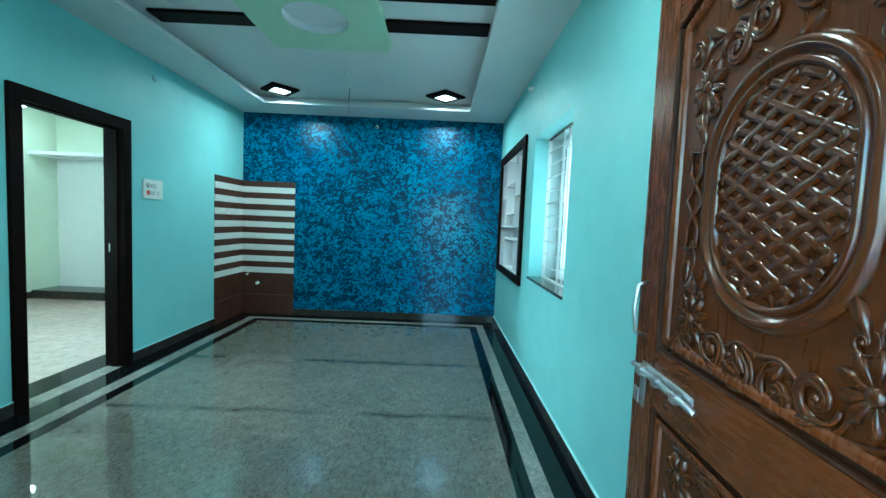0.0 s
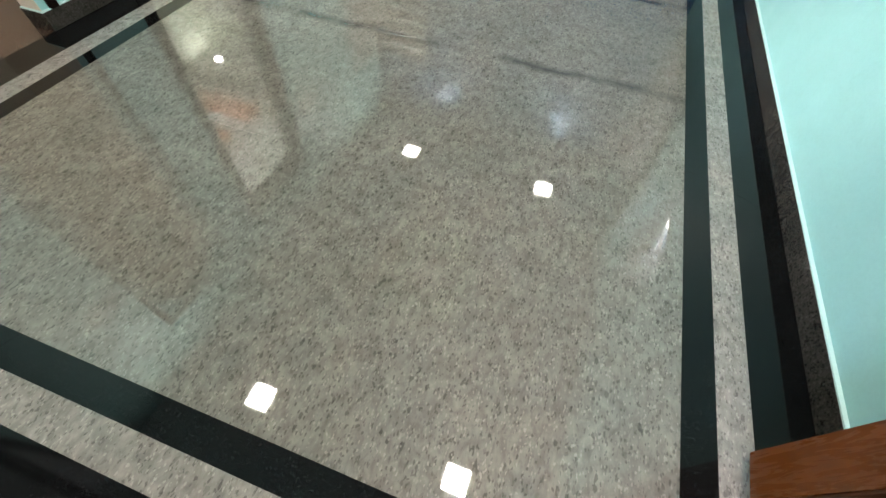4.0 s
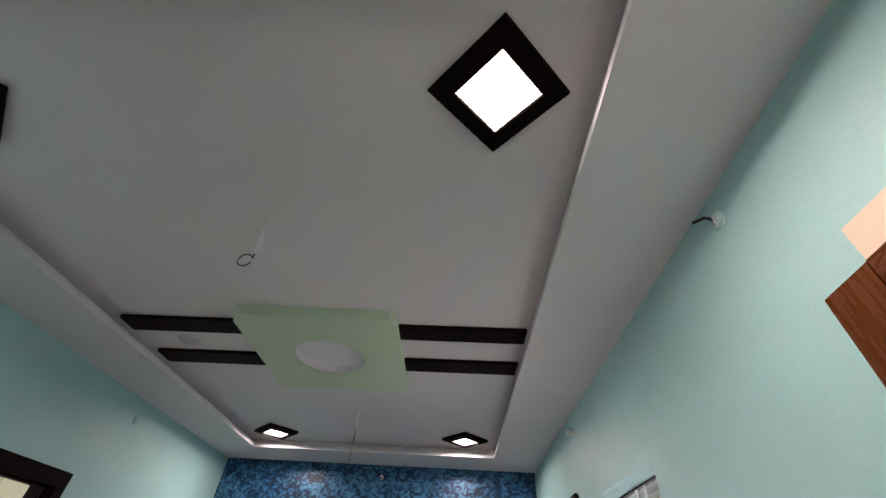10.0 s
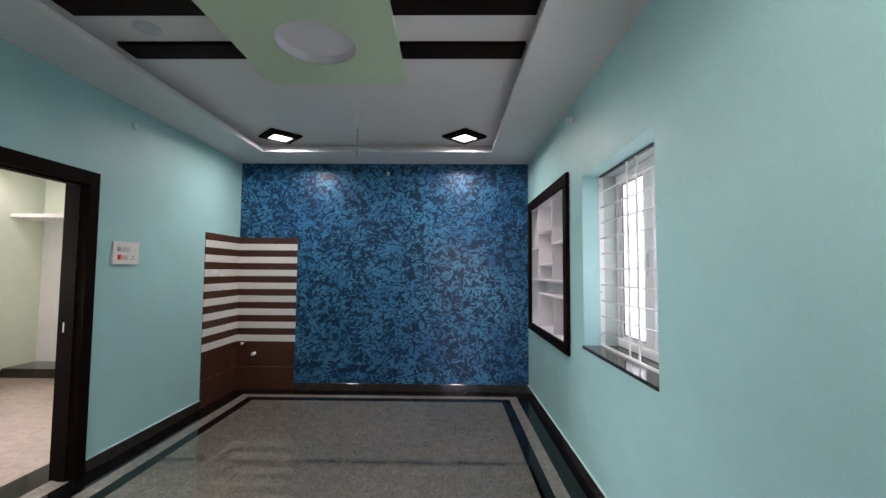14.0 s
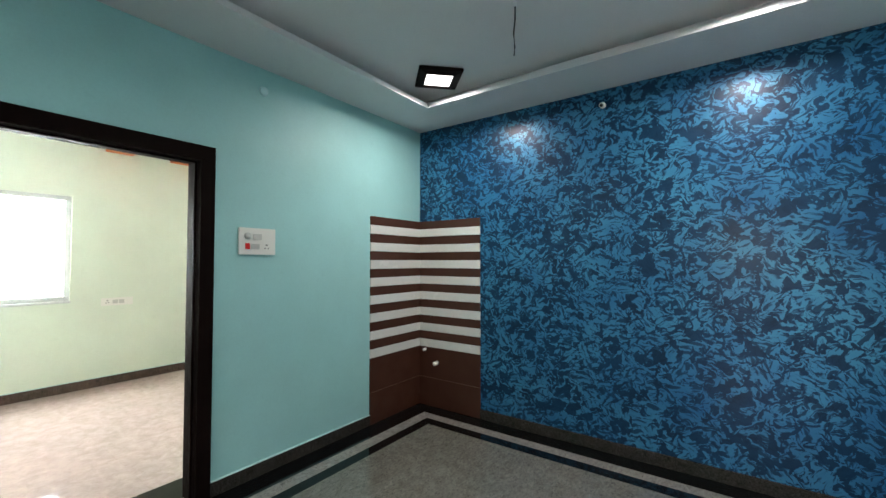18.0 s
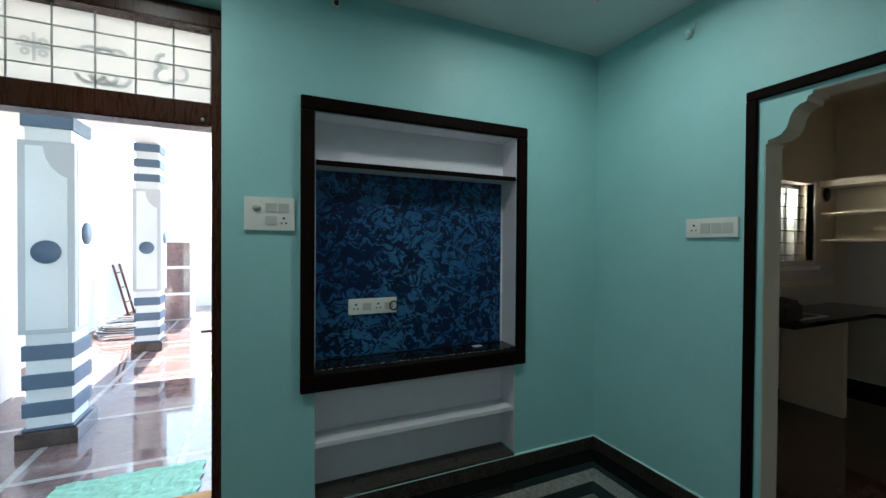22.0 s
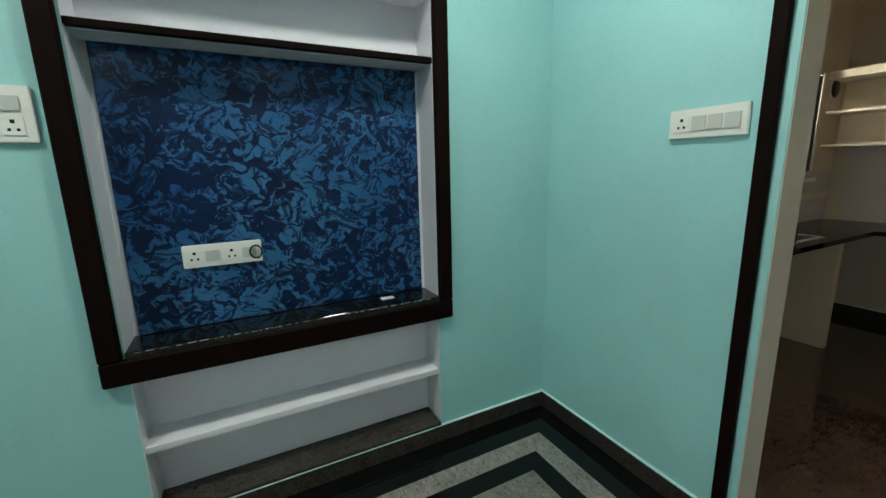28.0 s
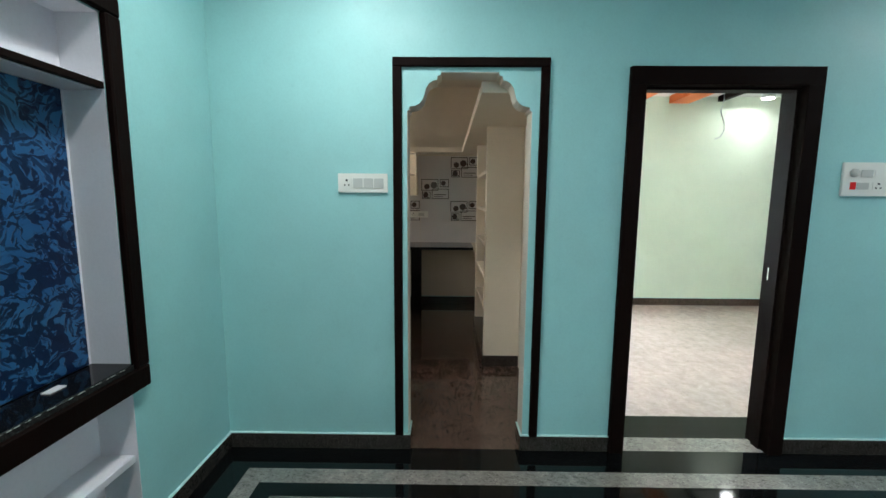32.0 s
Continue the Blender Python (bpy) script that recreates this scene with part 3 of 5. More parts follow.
# ---- arch and doors ----
ARCHPAINT = paint("beige_arch_paint", (0.60, 0.56, 0.48), 0.55)
for y0, y1 in ((1.626, 1.629), (2.283, 2.286)):
    tagged(box("arch_lining", -2.845, W - 0.004, y0, y1, 0, 2.1, ARCHPAINT), "beige painted arch reveal", "reveal", kind="structure")
tagged(box("arch_lining", -2.845, W - 0.004, 1.806, 2.106, 2.1, 2.1045, ARCHPAINT), "beige painted arch reveal", "reveal", kind="structure")
CURVE = [(1.626, 1.905), (1.639, 1.912), (1.639, 1.928), (1.67, 1.933), (1.692, 1.944), (1.710, 1.965), (1.719, 1.992), (1.726, 2.02), (1.74, 2.044), (1.762, 2.059), (1.783, 2.063), (1.787, 2.084), (1.802, 2.087), (1.806, 2.105)]
for flip in (False, True):
    outline = [(1.626, 2.105), *CURVE]
    outline = [(3.912 - u, v) for u, v in outline] if flip else outline
    tagged(sheet("arch_corner", outline, "x", -2.845, W - 0.004, ARCHPAINT), "beige plaster underside of the kitchen arch", "arch", kind="structure")
    tagged(sheet("arch_corner", outline, "x", W - 0.004, W + 0.002, TEAL), "stepped plaster corner of the kitchen arch", "arch", kind="structure")
arch_frame = thing("arch_surround", (W, 1.95, 0.09), "dark brown moulding round the kitchen arch", "moulding", kind="structure")
picture_frame("arch", "x", W, 0.022, 1.553, 2.369, 0.09, 2.172, 0.046, DARKWOOD, None, arch_frame, "LRT")

door_1 = thing("door_1", (-2.77, 3.28, 0), "dark brown wooden bedroom door frame without a leaf in view", "door frame", kind="structure")
for y0, y1 in ((2.782, 2.864), (3.69, 3.773)):
    box("jamb", -2.86, -2.682, y0, y1, 0, 2.04, DARKWOOD, door_1, "", 0.002)
box("head", -2.86, -2.682, 2.782, 3.773, 2.04, 2.13, DARKWOOD, door_1, "", 0.002)
for y0, y1 in ((2.864, 2.876), (3.678, 3.69)):
    box("door_stop", -2.80, -2.74, y0, y1, 0, 2.04, DARKWOOD, door_1)
box("door_stop", -2.80, -2.74, 2.876, 3.678, 2.028, 2.04, DARKWOOD, door_1)
plate = box("strike_plate", -2.815, -2.79, 3.684, 3.6895, 1.0, 1.07, CHROME, door_1, "chrome strike plate")

door_2 = thing("door_2", (0.12, 0.43, 0), "dark teak main door frame with a barred frosted transom", "door frame", kind="structure")
FY0, FY1 = 0.37, 0.49
box("jamb", -0.395, -0.345, FY0, FY1, 0, 2.47, FRAMEWOOD, door_2, "", 0.006, 2)
box("jamb", 0.545, 0.69, FY0, FY1 - 0.03, 0, 2.47, FRAMEWOOD, door_2, "", 0.006, 2)
box("jamb_rebate", 0.545, 0.60, FY1 - 0.03, FY1, 1.99, 2.47, FRAMEWOOD, door_2, "", 0.004)
box("head", -0.395, 0.69, FY0, FY1, 2.465, 2.56, FRAMEWOOD, door_2, "", 0.006, 2)
box("transom_bar", -0.345, 0.545, FY0, FY1, 1.99, 2.105, FRAMEWOOD, door_2, "", 0.006, 2)
box("sill", -0.345, 0.545, FY0 - 0.02, FY1 + 0.02, -0.1, 0.083, DAYLITTEAK, door_2, "brown varnished lower sill, daylight in its colour", 0.004)
box("threshold", -0.345, 0.545, FY0 - 0.02, FY1 - 0.01, 0.083, 0.157, YELLOW, door_2, "yellow painted threshold", 0.004)
# Thin added sheet that paints daylight onto the jamb's inner face.
box("jamb_lining", 0.5405, 0.545, FY0, FY1 - 0.035, 0.30, 1.99, DAYLITTEAK, door_2, "brown varnished inner face of the jamb, daylight in its colour")
box("painted_foot", 0.536, 0.5445, FY0 - 0.01, FY1 - 0.02, 0.157, 0.30, YELLOW, door_2, "yellow painted foot of the jamb")
MILK = mat("milky_frosted_glass", (0.9, 0.9, 0.88), 0.4, Transmission_Weight=0.8)
tree = MILK.node_tree
scatter, blend = tree.nodes.new("ShaderNodeBsdfTranslucent"), tree.nodes.new("ShaderNodeMixShader")
scatter.inputs[0].default_value, blend.inputs[0].default_value = (0.92, 0.90, 0.87, 1), 0.7
tree.links.new(tree.nodes["Principled BSDF"].outputs[0], blend.inputs[1])
tree.links.new(scatter.outputs[0], blend.inputs[2])
tree.links.new(blend.outputs[0], tree.nodes["Material Output"].inputs[0])
pane = box("pane", -0.345, 0.545, 0.40, 0.405, 2.105, 2.465, MILK, door_2, "frosted transom glass with faint etched motifs")
pane.visible_shadow = False
for x in (-0.338, 0.535, *(-0.315 + 0.148 * (k + 0.9) for k in range(5))):
    rod("grille_bar", (x, 0.43, 2.105), (x, 0.43, 2.465), 0.004, GREYKEY, door_2)
for k in range(3):
    z = 2.131 + 0.36 * (k + 0.65) / 4
    rod("grille_bar", (-0.345, 0.437, z), (0.545, 0.437, z), 0.004, GREYKEY, door_2)
rod("peg", (-0.31, 0.49, 2.02), (-0.31, 0.50, 2.02), 0.008, METAL, door_2)
rod("door_stay", (-0.345, 0.46, 1.0), (-0.30, 0.47, 1.0), 0.006, METAL, door_2)

# ---- hall: ceiling pieces ----
bm = bmesh.new()
GX, GY, GR, SEG = (-1.455, -0.462), (2.735, 3.78), 0.235, 48
cx, cy = sum(GX) / 2, sum(GY) / 2
rim = []
for k in range(SEG):
    a = 2 * math.pi * (k + 0.5) / SEG
    c, s = math.cos(a), math.sin(a)
    t = min((GX[1] - cx) / max(abs(c), 1e-6), (GY[1] - cy) / max(abs(s), 1e-6))
    rim.append([bm.verts.new((cx + c * GR, cy + s * GR, 2.80)), bm.verts.new((cx + c * t, cy + s * t, 2.80)), bm.verts.new((cx + c * t, cy + s * t, TRAY)), bm.verts.new((cx + c * GR, cy + s * GR, TRAY - 0.001))])
for k in range(SEG):
    p, q = rim[k], rim[(k + 1) % SEG]
    for i in range(3):
        bm.faces.new((p[i], p[i + 1], q[i + 1], q[i]))
bmesh.ops.recalc_face_normals(bm, faces=bm.faces)
ceiling_square = thing("ceiling_panel", (cx, cy, TRAY), "pale green square ceiling panel with a round recess", "ceiling panel", kind="structure")
part("panel", bm, PISTA, ceiling_square)
bm = bmesh.new()
low = [bm.verts.new((cx + GR * 0.985 * math.cos(2 * math.pi * k / 48), cy + GR * 0.985 * math.sin(2 * math.pi * k / 48), 2.803)) for k in range(48)]
high = [bm.verts.new((v.co.x, v.co.y, TRAY - 0.003)) for v in low]
for k in range(48):
    bm.faces.new((low[k], low[(k + 1) % 48], high[(k + 1) % 48], high[k]))
bm.faces.new(high)
part("round_recess", bm, WHITE, ceiling_square, "white round recess")
for x0, x1 in ((-2.227, GX[0]), (GX[1], 0.32)):
    for y0, y1 in ((2.88, 3.035), (3.32, 3.488)):
        ob = box("ceiling_bar", x0, x1, y0, y1, 2.834, TRAY, BARWOOD, None, "", 0.003)
        tagged(ob, "dark brown bar across the tray ceiling", "ceiling bar", "ceiling bars")


def ceiling_light():
    lx, ly = LAMPS[0]
    light = thing("ceiling_light", (lx, ly, TRAY), "dark square diamond-set ceiling light with a lit panel", "ceiling light", "ceiling lights")
    bm = bmesh.new()
    d0, d1, d2 = 0.236, 0.14, 0.146
    rings = []
    for d, z in ((d0 - 0.012, TRAY), (d0, TRAY - 0.012), (d0 - 0.008, 2.832), (d2, 2.82), (d1, 2.83)):
        rings.append([bm.verts.new((lx + d * math.cos(k * math.pi / 2), ly + d * math.sin(k * math.pi / 2), z)) for k in range(4)])
    for a, b in zip(rings, rings[1:]):
        for k in range(4):
            bm.faces.new((a[k], b[k], b[(k + 1) % 4], a[(k + 1) % 4]))
    bmesh.ops.recalc_face_normals(bm, faces=bm.faces)
    part("frame", bm, DARKWOOD, light, "dark brown square frame")
    bm = bmesh.new()
    bm.faces.new([bm.verts.new((lx + 0.141 * math.cos(-k * math.pi / 2), ly + 0.141 * math.sin(-k * math.pi / 2), 2.829)) for k in range(4)])
    part("diffuser", bm, DIFFUSER, light, "dimly glowing white surround")
    rod("led_disc", (lx, ly, 2.829), (lx, ly, 2.826), 0.066, GLOWPANEL, light, "bright round panel", 24)
    return light


first = ceiling_light()
for lx, ly in LAMPS[1:]:
    copy_thing(first, Matrix.Translation((lx, ly, TRAY)))


cover = thing("junction_cover", (-1.932, 3.2, TRAY), "round grey-white junction cover on the tray ceiling", "ceiling cover")
rod("disc", (-1.932, 3.178, TRAY), (-1.932, 3.178, TRAY - 0.008), 0.075, PALEGREY, cover, "", 28, 0.07)


def fan_hook(x, y, low, loop):
    hook = thing("fan_hook", (x, y, TRAY), "white conduit stub with a bare cable hanging from the ceiling", "ceiling hook", "fan hooks")
    rod("conduit", (x, y, TRAY), (x + 0.005, y, 2.68), 0.011, WHITE, hook)
    if loop:
        pts = [(x + 0.005 - 0.03 + 0.03 * math.cos(a), y, 2.645 + 0.032 * math.sin(a)) for a in np.linspace(0.3, 6.0, 20)]
        tube("cable", [(x + 0.005, y, 2.69), *pts], 0.0035, BLACK, hook, "black looped cable")
    else:
        tube("cable", [(x + 0.005, y, 2.69), (x + 0.004, y, 2.62), (x - 0.004, y, 2.55), (x + 0.002, y, 2.48), (x - 0.002, y, low)], 0.004, BLACK, hook, "black hanging cable")


fan_hook(-1.0, 2.045, 2.6, True)
fan_hook(-0.96, 4.37, 2.44, False)

# ---- hall: striped corner cladding ----
cladding = thing("corner_cladding", (-2.4, 5.5, 0), "chestnut and ivory striped wall tiles round the corner", "wall tiles", kind="structure")
edges, z = [], 0.579
bands = [(0.002, 0.279, BROWNTILE), (0.281, 0.578, BROWNTILE)]
for k in range(8):
    z0 = 0.579 + k * 0.157
    bands.append((z0 + 0.001, z0 + 0.078, WHITETILE))
    bands.append((z0 + 0.079, z0 + 0.156, BROWNTILE))
for z0, z1, m in bands:
    box("wall_tile", W, W + 0.011, 5.10, N, z0, z1, m, cladding, "", 0.0012)
    box("wall_tile", W + 0.011, -1.995, N - 0.011, N, z0, z1, m, cladding, "", 0.0012)

GROUT = paint("pale_tile_grout", (0.30, 0.22, 0.17), 0.8)
box("grout_line", W, W + 0.0108, 5.10, N - 0.011, 0.2792, 0.2808, GROUT, cladding, "pale grout line")
box("grout_line", W + 0.011, -1.995, N - 0.0108, N, 0.2792, 0.2808, GROUT, cladding, "pale grout line")


def pipe_stub(x, z, r, long):
    stub = thing("pipe_stub", (x, N - 0.011, z), "capped white plumbing stub on the brown tiles", "pipe", "pipe stubs")
    rod("flange", (x, N - 0.011, z), (x, N - 0.016, z), r * 1.6, CHROME, stub, "chrome flange", 16)
    rod("pipe", (x, N - 0.016, z), (x, N - long, z), r, SWITCH, stub, "", 14)
    rod("cap", (x, N - long, z), (x, N - long - 0.014, z), r * 1.25, SWITCH, stub, "", 8)


pipe_stub(-2.479, 0.435, 0.016, 0.05)
pipe_stub(-2.625, 0.553, 0.012, 0.03)

# ---- hall: television niche ----
tv = thing("television_niche", (-1.42, S, 0.09), "white niche with dark frame and blue textured panel", "wall niche", kind="structure")
NX0, NX1, NB = -2.04, -0.815, 0.43
NICHEWHITE = paint("white_niche_paint", (0.70, 0.69, 0.73), 0.45)
box("niche_back", NX0, NX1, NB, NB + 0.003, 0.09, 2.105, NICHEWHITE, tv)
box("niche_side", NX0, NX0 + 0.003, NB + 0.003, S + 0.001, 0.12, 2.105, NICHEWHITE, tv)
box("niche_side", NX1 - 0.003, NX1, NB + 0.003, S + 0.001, 0.12, 2.105, NICHEWHITE, tv)
box("niche_top", NX0 + 0.003, NX1 - 0.003, NB + 0.003, S, 2.102, 2.105, NICHEWHITE, tv)
box("upper_shelf", NX0 + 0.003, NX1 - 0.003, NB + 0.003, S + 0.004, 1.838, 1.862, DARKWOOD, tv, "dark-edged upper shelf", 0.002)
box("shelf_top", NX0 + 0.004, NX1 - 0.004, NB + 0.004, S - 0.004, 1.8622, 1.866, NICHEWHITE, tv)
box("shelf_underside", NX0 + 0.004, NX1 - 0.004, NB + 0.013, S - 0.02, 1.834, 1.8378, NICHEWHITE, tv)
box("textured_panel", NX0 + 0.02, NX1 - 0.02, NB + 0.003, NB + 0.012, 0.792, 1.833, SWIRLPANEL, tv, "dark blue swirl-textured panel", 0.002)
box("black_ledge", NX0 + 0.003, NX1 - 0.003, NB + 0.003, S + 0.018, 0.765, 0.79, BLACKSTONE, tv, "black granite ledge with a chipped edge", 0.002)
box("ledge_underside", NX0 + 0.003, NX1 - 0.003, NB + 0.003, S - 0.001, 0.667, 0.764, NICHEWHITE, tv)
picture_frame("tv", "y", S, 0.032, -2.106, -0.743, 0.676, 2.173, 0.067, DARKWOOD, 0.09, tv, "LRTB", 0.006)
box("lower_shelf", NX0 + 0.003, NX1 - 0.003, NB + 0.003, S - 0.008, 0.37, 0.40, NICHEWHITE, tv, "white lower shelf", 0.003)
box("niche_floor", NX0 + 0.003, NX1 - 0.003, NB + 0.003, S + 0.012, 0.0905, 0.108, SKIRT, tv, "dark granite niche floor", 0.003)
box("paper_scrap", -1.84, -1.78, 0.49, 0.52, 0.7905, 0.7945, WHITE, None)
tagged(bpy.data.objects["paper_scrap"], "small folded white paper on the black ledge", "paper")
# rough front edge of the ledge, with cement smears
EDGESTONE = granite("unpolished_black_granite", (0.012, 0.012, 0.012), (0.003, 0.003, 0.003), (0.09, 0.09, 0.085), 0.6, 240, True, 0.2)
bm = bmesh.new()
rng = random.Random(4)
x = NX0 + 0.05
while x < NX1 - 0.04:
    w = rng.uniform(0.004, 0.03)
    add_box(bm, x, x + w, S + 0.0182, S + 0.0196, 0.7845 + rng.uniform(-0.001, 0.001), 0.7858 + rng.uniform(-0.001, 0.0012))
    x += w + rng.uniform(0.002, 0.025)
box("ledge_edge", NX0 + 0.004, NX1 - 0.004, S + 0.0175, S + 0.0181, 0.7655, 0.7885, EDGESTONE, tv, "rough unpolished edge of the ledge")
part("cement_smear", bm, GREYKEY, tv, "pale cement smears on the ledge edge")


# ---- hall: switchboards ----


def board(axis, wall, way, u0, u1, z0, z1, label, modules, category="switchboard"):
    """An ivory switch plate on a wall; modules are (kind, u, v, width, height) in fractions of the plate."""
    mid = ((wall, (u0 + u1) / 2, z0) if axis == "x" else ((u0 + u1) / 2, wall, z0))
    b = thing("switchboard", mid, label, category, "switchboards")

    def put(name, p0, p1, q0, q1, d0, d1, material, label="", bevel=0.0, parent=b):
        a, c = sorted((wall + way * d0, wall + way * d1))
        if axis == "x":
            return box(name, a, c, p0, p1, q0, q1, material, parent, label, bevel, 2 if bevel else 1)
        return box(name, p0, p1, a, c, q0, q1, material, parent, label, bevel, 2 if bevel else 1)

    put("plate", u0, u1, z0, z1, 0, 0.014, SWITCH, "", 0.003)
    du, dz = u1 - u0, z1 - z0
    for kind, fu, fv, fw, fh in modules:
        p0, p1 = u0 + du * fu, u0 + du * (fu + fw)
        q0, q1 = z0 + dz * fv, z0 + dz * (fv + fh)
        if kind == "switch":
            put("rocker", p0, p1, q0, q1, 0.014, 0.0185, ROCKER, "", 0.0015)
        elif kind == "red":
            put("indicator", p0, p1, q0, q1, 0.014, 0.017, RED, "red indicator", 0.001)
        elif kind == "blank":
            put("blank", p0, p1, q0, q1, 0.014, 0.0165, SWITCH, "", 0.001)
        elif kind == "socket":
            s = put("socket", p0, p1, q0, q1, 0.014, 0.017, SWITCH, "three-pin socket", 0.001)
            um, w, h = (p0 + p1) / 2, p1 - p0, q1 - q0
            for ou, oz, r in ((0, 0.24, 0.1), (-0.2, -0.2, 0.075), (0.2, -0.2, 0.075)):
                c = (um + ou * w, (q0 + q1) / 2 + oz * h)
                put("pin_hole", c[0] - r * w, c[0] + r * w, c[1] - r * h, c[1] + r * h, 0.0165, 0.0175, BLACK, "", 0, s)
        elif kind == "knob":
            um, qm, r = (p0 + p1) / 2, (q0 + q1) / 2, (q1 - q0) / 2
            if axis == "x":
                rod("regulator_knob", (wall + way * 0.014, um, qm), (wall + way * 0.026, um, qm), r, ROCKER, b, "round fan regulator", 20, r * 0.85)
            else:
                rod("regulator_knob", (um, wall + way * 0.014, qm), (um, wall + way * 0.026, qm), r, ROCKER, b, "round fan regulator", 20, r * 0.85)
    return b


board("x", W, 1, 3.93, 4.186, 1.477, 1.654, "ivory switchboard with a red indicator beside the bedroom door", [
    ("red", 0.16, 0.2, 0.12, 0.22), ("switch", 0.30, 0.2, 0.24, 0.2), ("socket", 0.62, 0.16, 0.24, 0.28),
    ("knob", 0.10, 0.56, 0.24, 0.26), ("switch", 0.36, 0.56, 0.24, 0.22), ("blank", 0.64, 0.56, 0.24, 0.22)])
board("x", W, 1, 1.256, 1.522, 1.478, 1.58, "ivory switchboard with a socket and three switches beside the arch", [
    ("socket", 0.08, 0.22, 0.2, 0.56), ("switch", 0.31, 0.24, 0.19, 0.5), ("switch", 0.52, 0.24, 0.19, 0.5), ("switch", 0.73, 0.24, 0.19, 0.5)])
board("y", S, 1, -0.717, -0.49, 1.494, 1.656, "ivory switchboard with a regulator beside the main door", [
    ("knob", 0.66, 0.57, 0.2, 0.24), ("switch", 0.37, 0.56, 0.22, 0.26), ("switch", 0.12, 0.56, 0.22, 0.26),
    ("blank", 0.63, 0.17, 0.26, 0.27), ("switch", 0.37, 0.17, 0.22, 0.26), ("socket", 0.11, 0.13, 0.23, 0.33)])
b = board("y", NB + 0.012, 1, -1.293, -1.012, 1.031, 1.12, "ivory television socket plate on the blue panel", [
    ("socket", 0.76, 0.2, 0.19, 0.6), ("switch", 0.54, 0.26, 0.18, 0.46), ("socket", 0.30, 0.2, 0.19, 0.6), ("switch", 0.08, 0.26, 0.18, 0.46)])
coil = [(-1.27 + 0.022 * math.cos(a), NB + 0.04 + 0.003 * a / 6, 1.075 + 0.026 * math.sin(a)) for a in np.linspace(0, 11, 30)]
tagged(tube("cable_loop", coil, 0.004, BLACK), "black cable coiled at the television socket", "cable")


PLATE = mat("pale_turquoise_plastic", (0.42, 0.66, 0.66), 0.4)


def wall_plate(axis, wall, way, u, z, r, label, material=None):
    at = (wall, u, z) if axis == "x" else (u, wall, z)
    p = thing("wall_plate", at, label, "wall plate", "round wall plates")
    d = Vector((way, 0, 0)) if axis == "x" else Vector((0, way, 0))
    rod("disc", Vector(at), Vector(at) + d * 0.012, r, material or SWITCH, p, "", 20, r * 0.86)
    return p, Vector(at), d


p, at, d = wall_plate("x", E, -1, 4.016, 2.63, 0.028, "white lamp holder stub high on the wall")
rod("stub", at + d * 0.012, at + d * 0.05, 0.021, SWITCH, p, "white plastic stub", 16, 0.017)
wall_plate("x", W, 1, 4.092, 2.60, 0.032, "round pale turquoise cable cover high on the wall", PLATE)
p, at, d = wall_plate("x", W, 1, 1.25, 2.60, 0.03, "round cable cover with a hooked grey wire high on the wall", PLATE)
tube("wire", [at + d * 0.01, at + d * 0.03 + Vector((0, 0.015, -0.02)), at + d * 0.035 + Vector((0, 0.05, -0.012)), at + d * 0.03 + Vector((0, 0.06, 0.03))], 0.003, GREYKEY, p)
p, at, d = wall_plate("x", E, -1, 1.741, 2.645, 0.035, "round cable cover with bare black wires sticking out", PLATE)
tube("wire", [at + d * 0.01, at + d * 0.04 + Vector((0, 0.01, 0.02)), at + d * 0.075 + Vector((0, 0.03, 0.012))], 0.006, BLACK, p)
tube("wire", [at + d * 0.01, at + d * 0.035 + Vector((0, -0.02, -0.01)), at + d * 0.045 + Vector((0, -0.03, -0.05))], 0.003, SWITCH, p)


def cctv(at, way):
    c = thing("security_camera", at, "small security camera stub high on the wall", "camera")
    at, way = Vector(at), Vector(way)
    rod("mount", at, at + way * 0.02, 0.022, SWITCH, c, "", 16)
    rod("body", at + way * 0.02, at + way * 0.05 + Vector((0, 0, -0.012)), 0.018, SWITCH, c, "", 16)
    rod("lens", at + way * 0.05 + Vector((0, 0, -0.012)), at + way * 0.056 + Vector((0, 0, -0.014)), 0.013, BLACK, c, "black lens", 16)


cctv((-0.9, N, 2.63), (0, -1, 0))
cctv((-0.91, S, 2.663), (0, 1, 0))

# ---- hall: shelf niche in the east wall ----
niche = thing("shelf_niche", (E, 4.93, 0.78), "white staggered shelves in a wall niche with dark frame", "shelf niche", kind="structure")
Y0, Y1, Z0, Z1, D = 4.255, 5.6, 0.862, 2.15, 0.995
box("back", D - 0.003, D, Y0, Y1, Z0, Z1, WHITE, niche)
for y in (Y0, Y1 - 0.003):
    box("side", E - 0.001, D - 0.003, y, y + 0.003, Z0, Z1, WHITE, niche)
for z in (Z0, Z1 - 0.003):
    box("lining", E - 0.001, D - 0.003, Y0 + 0.003, Y1 - 0.003, z, z + 0.003, WHITE, niche)
picture_frame("niche", "x", E, -0.03, 4.118, 5.665, 0.778, 2.245, 0.105, DARKWOOD, 0.085, niche, "LRTB", 0.008)
V1, V2, K = 4.70, 5.27, 0.02


def shelf(y0, y1, z):
    box("shelf", E + 0.006, D - 0.003, y0, y1, z - K / 2, z + K / 2, WHITE, niche, "", 0.002)


def upright(y, z0, z1):
    box("divider", E + 0.006, D - 0.003, y - K / 2, y + K / 2, z0, z1, WHITE, niche, "", 0.002)


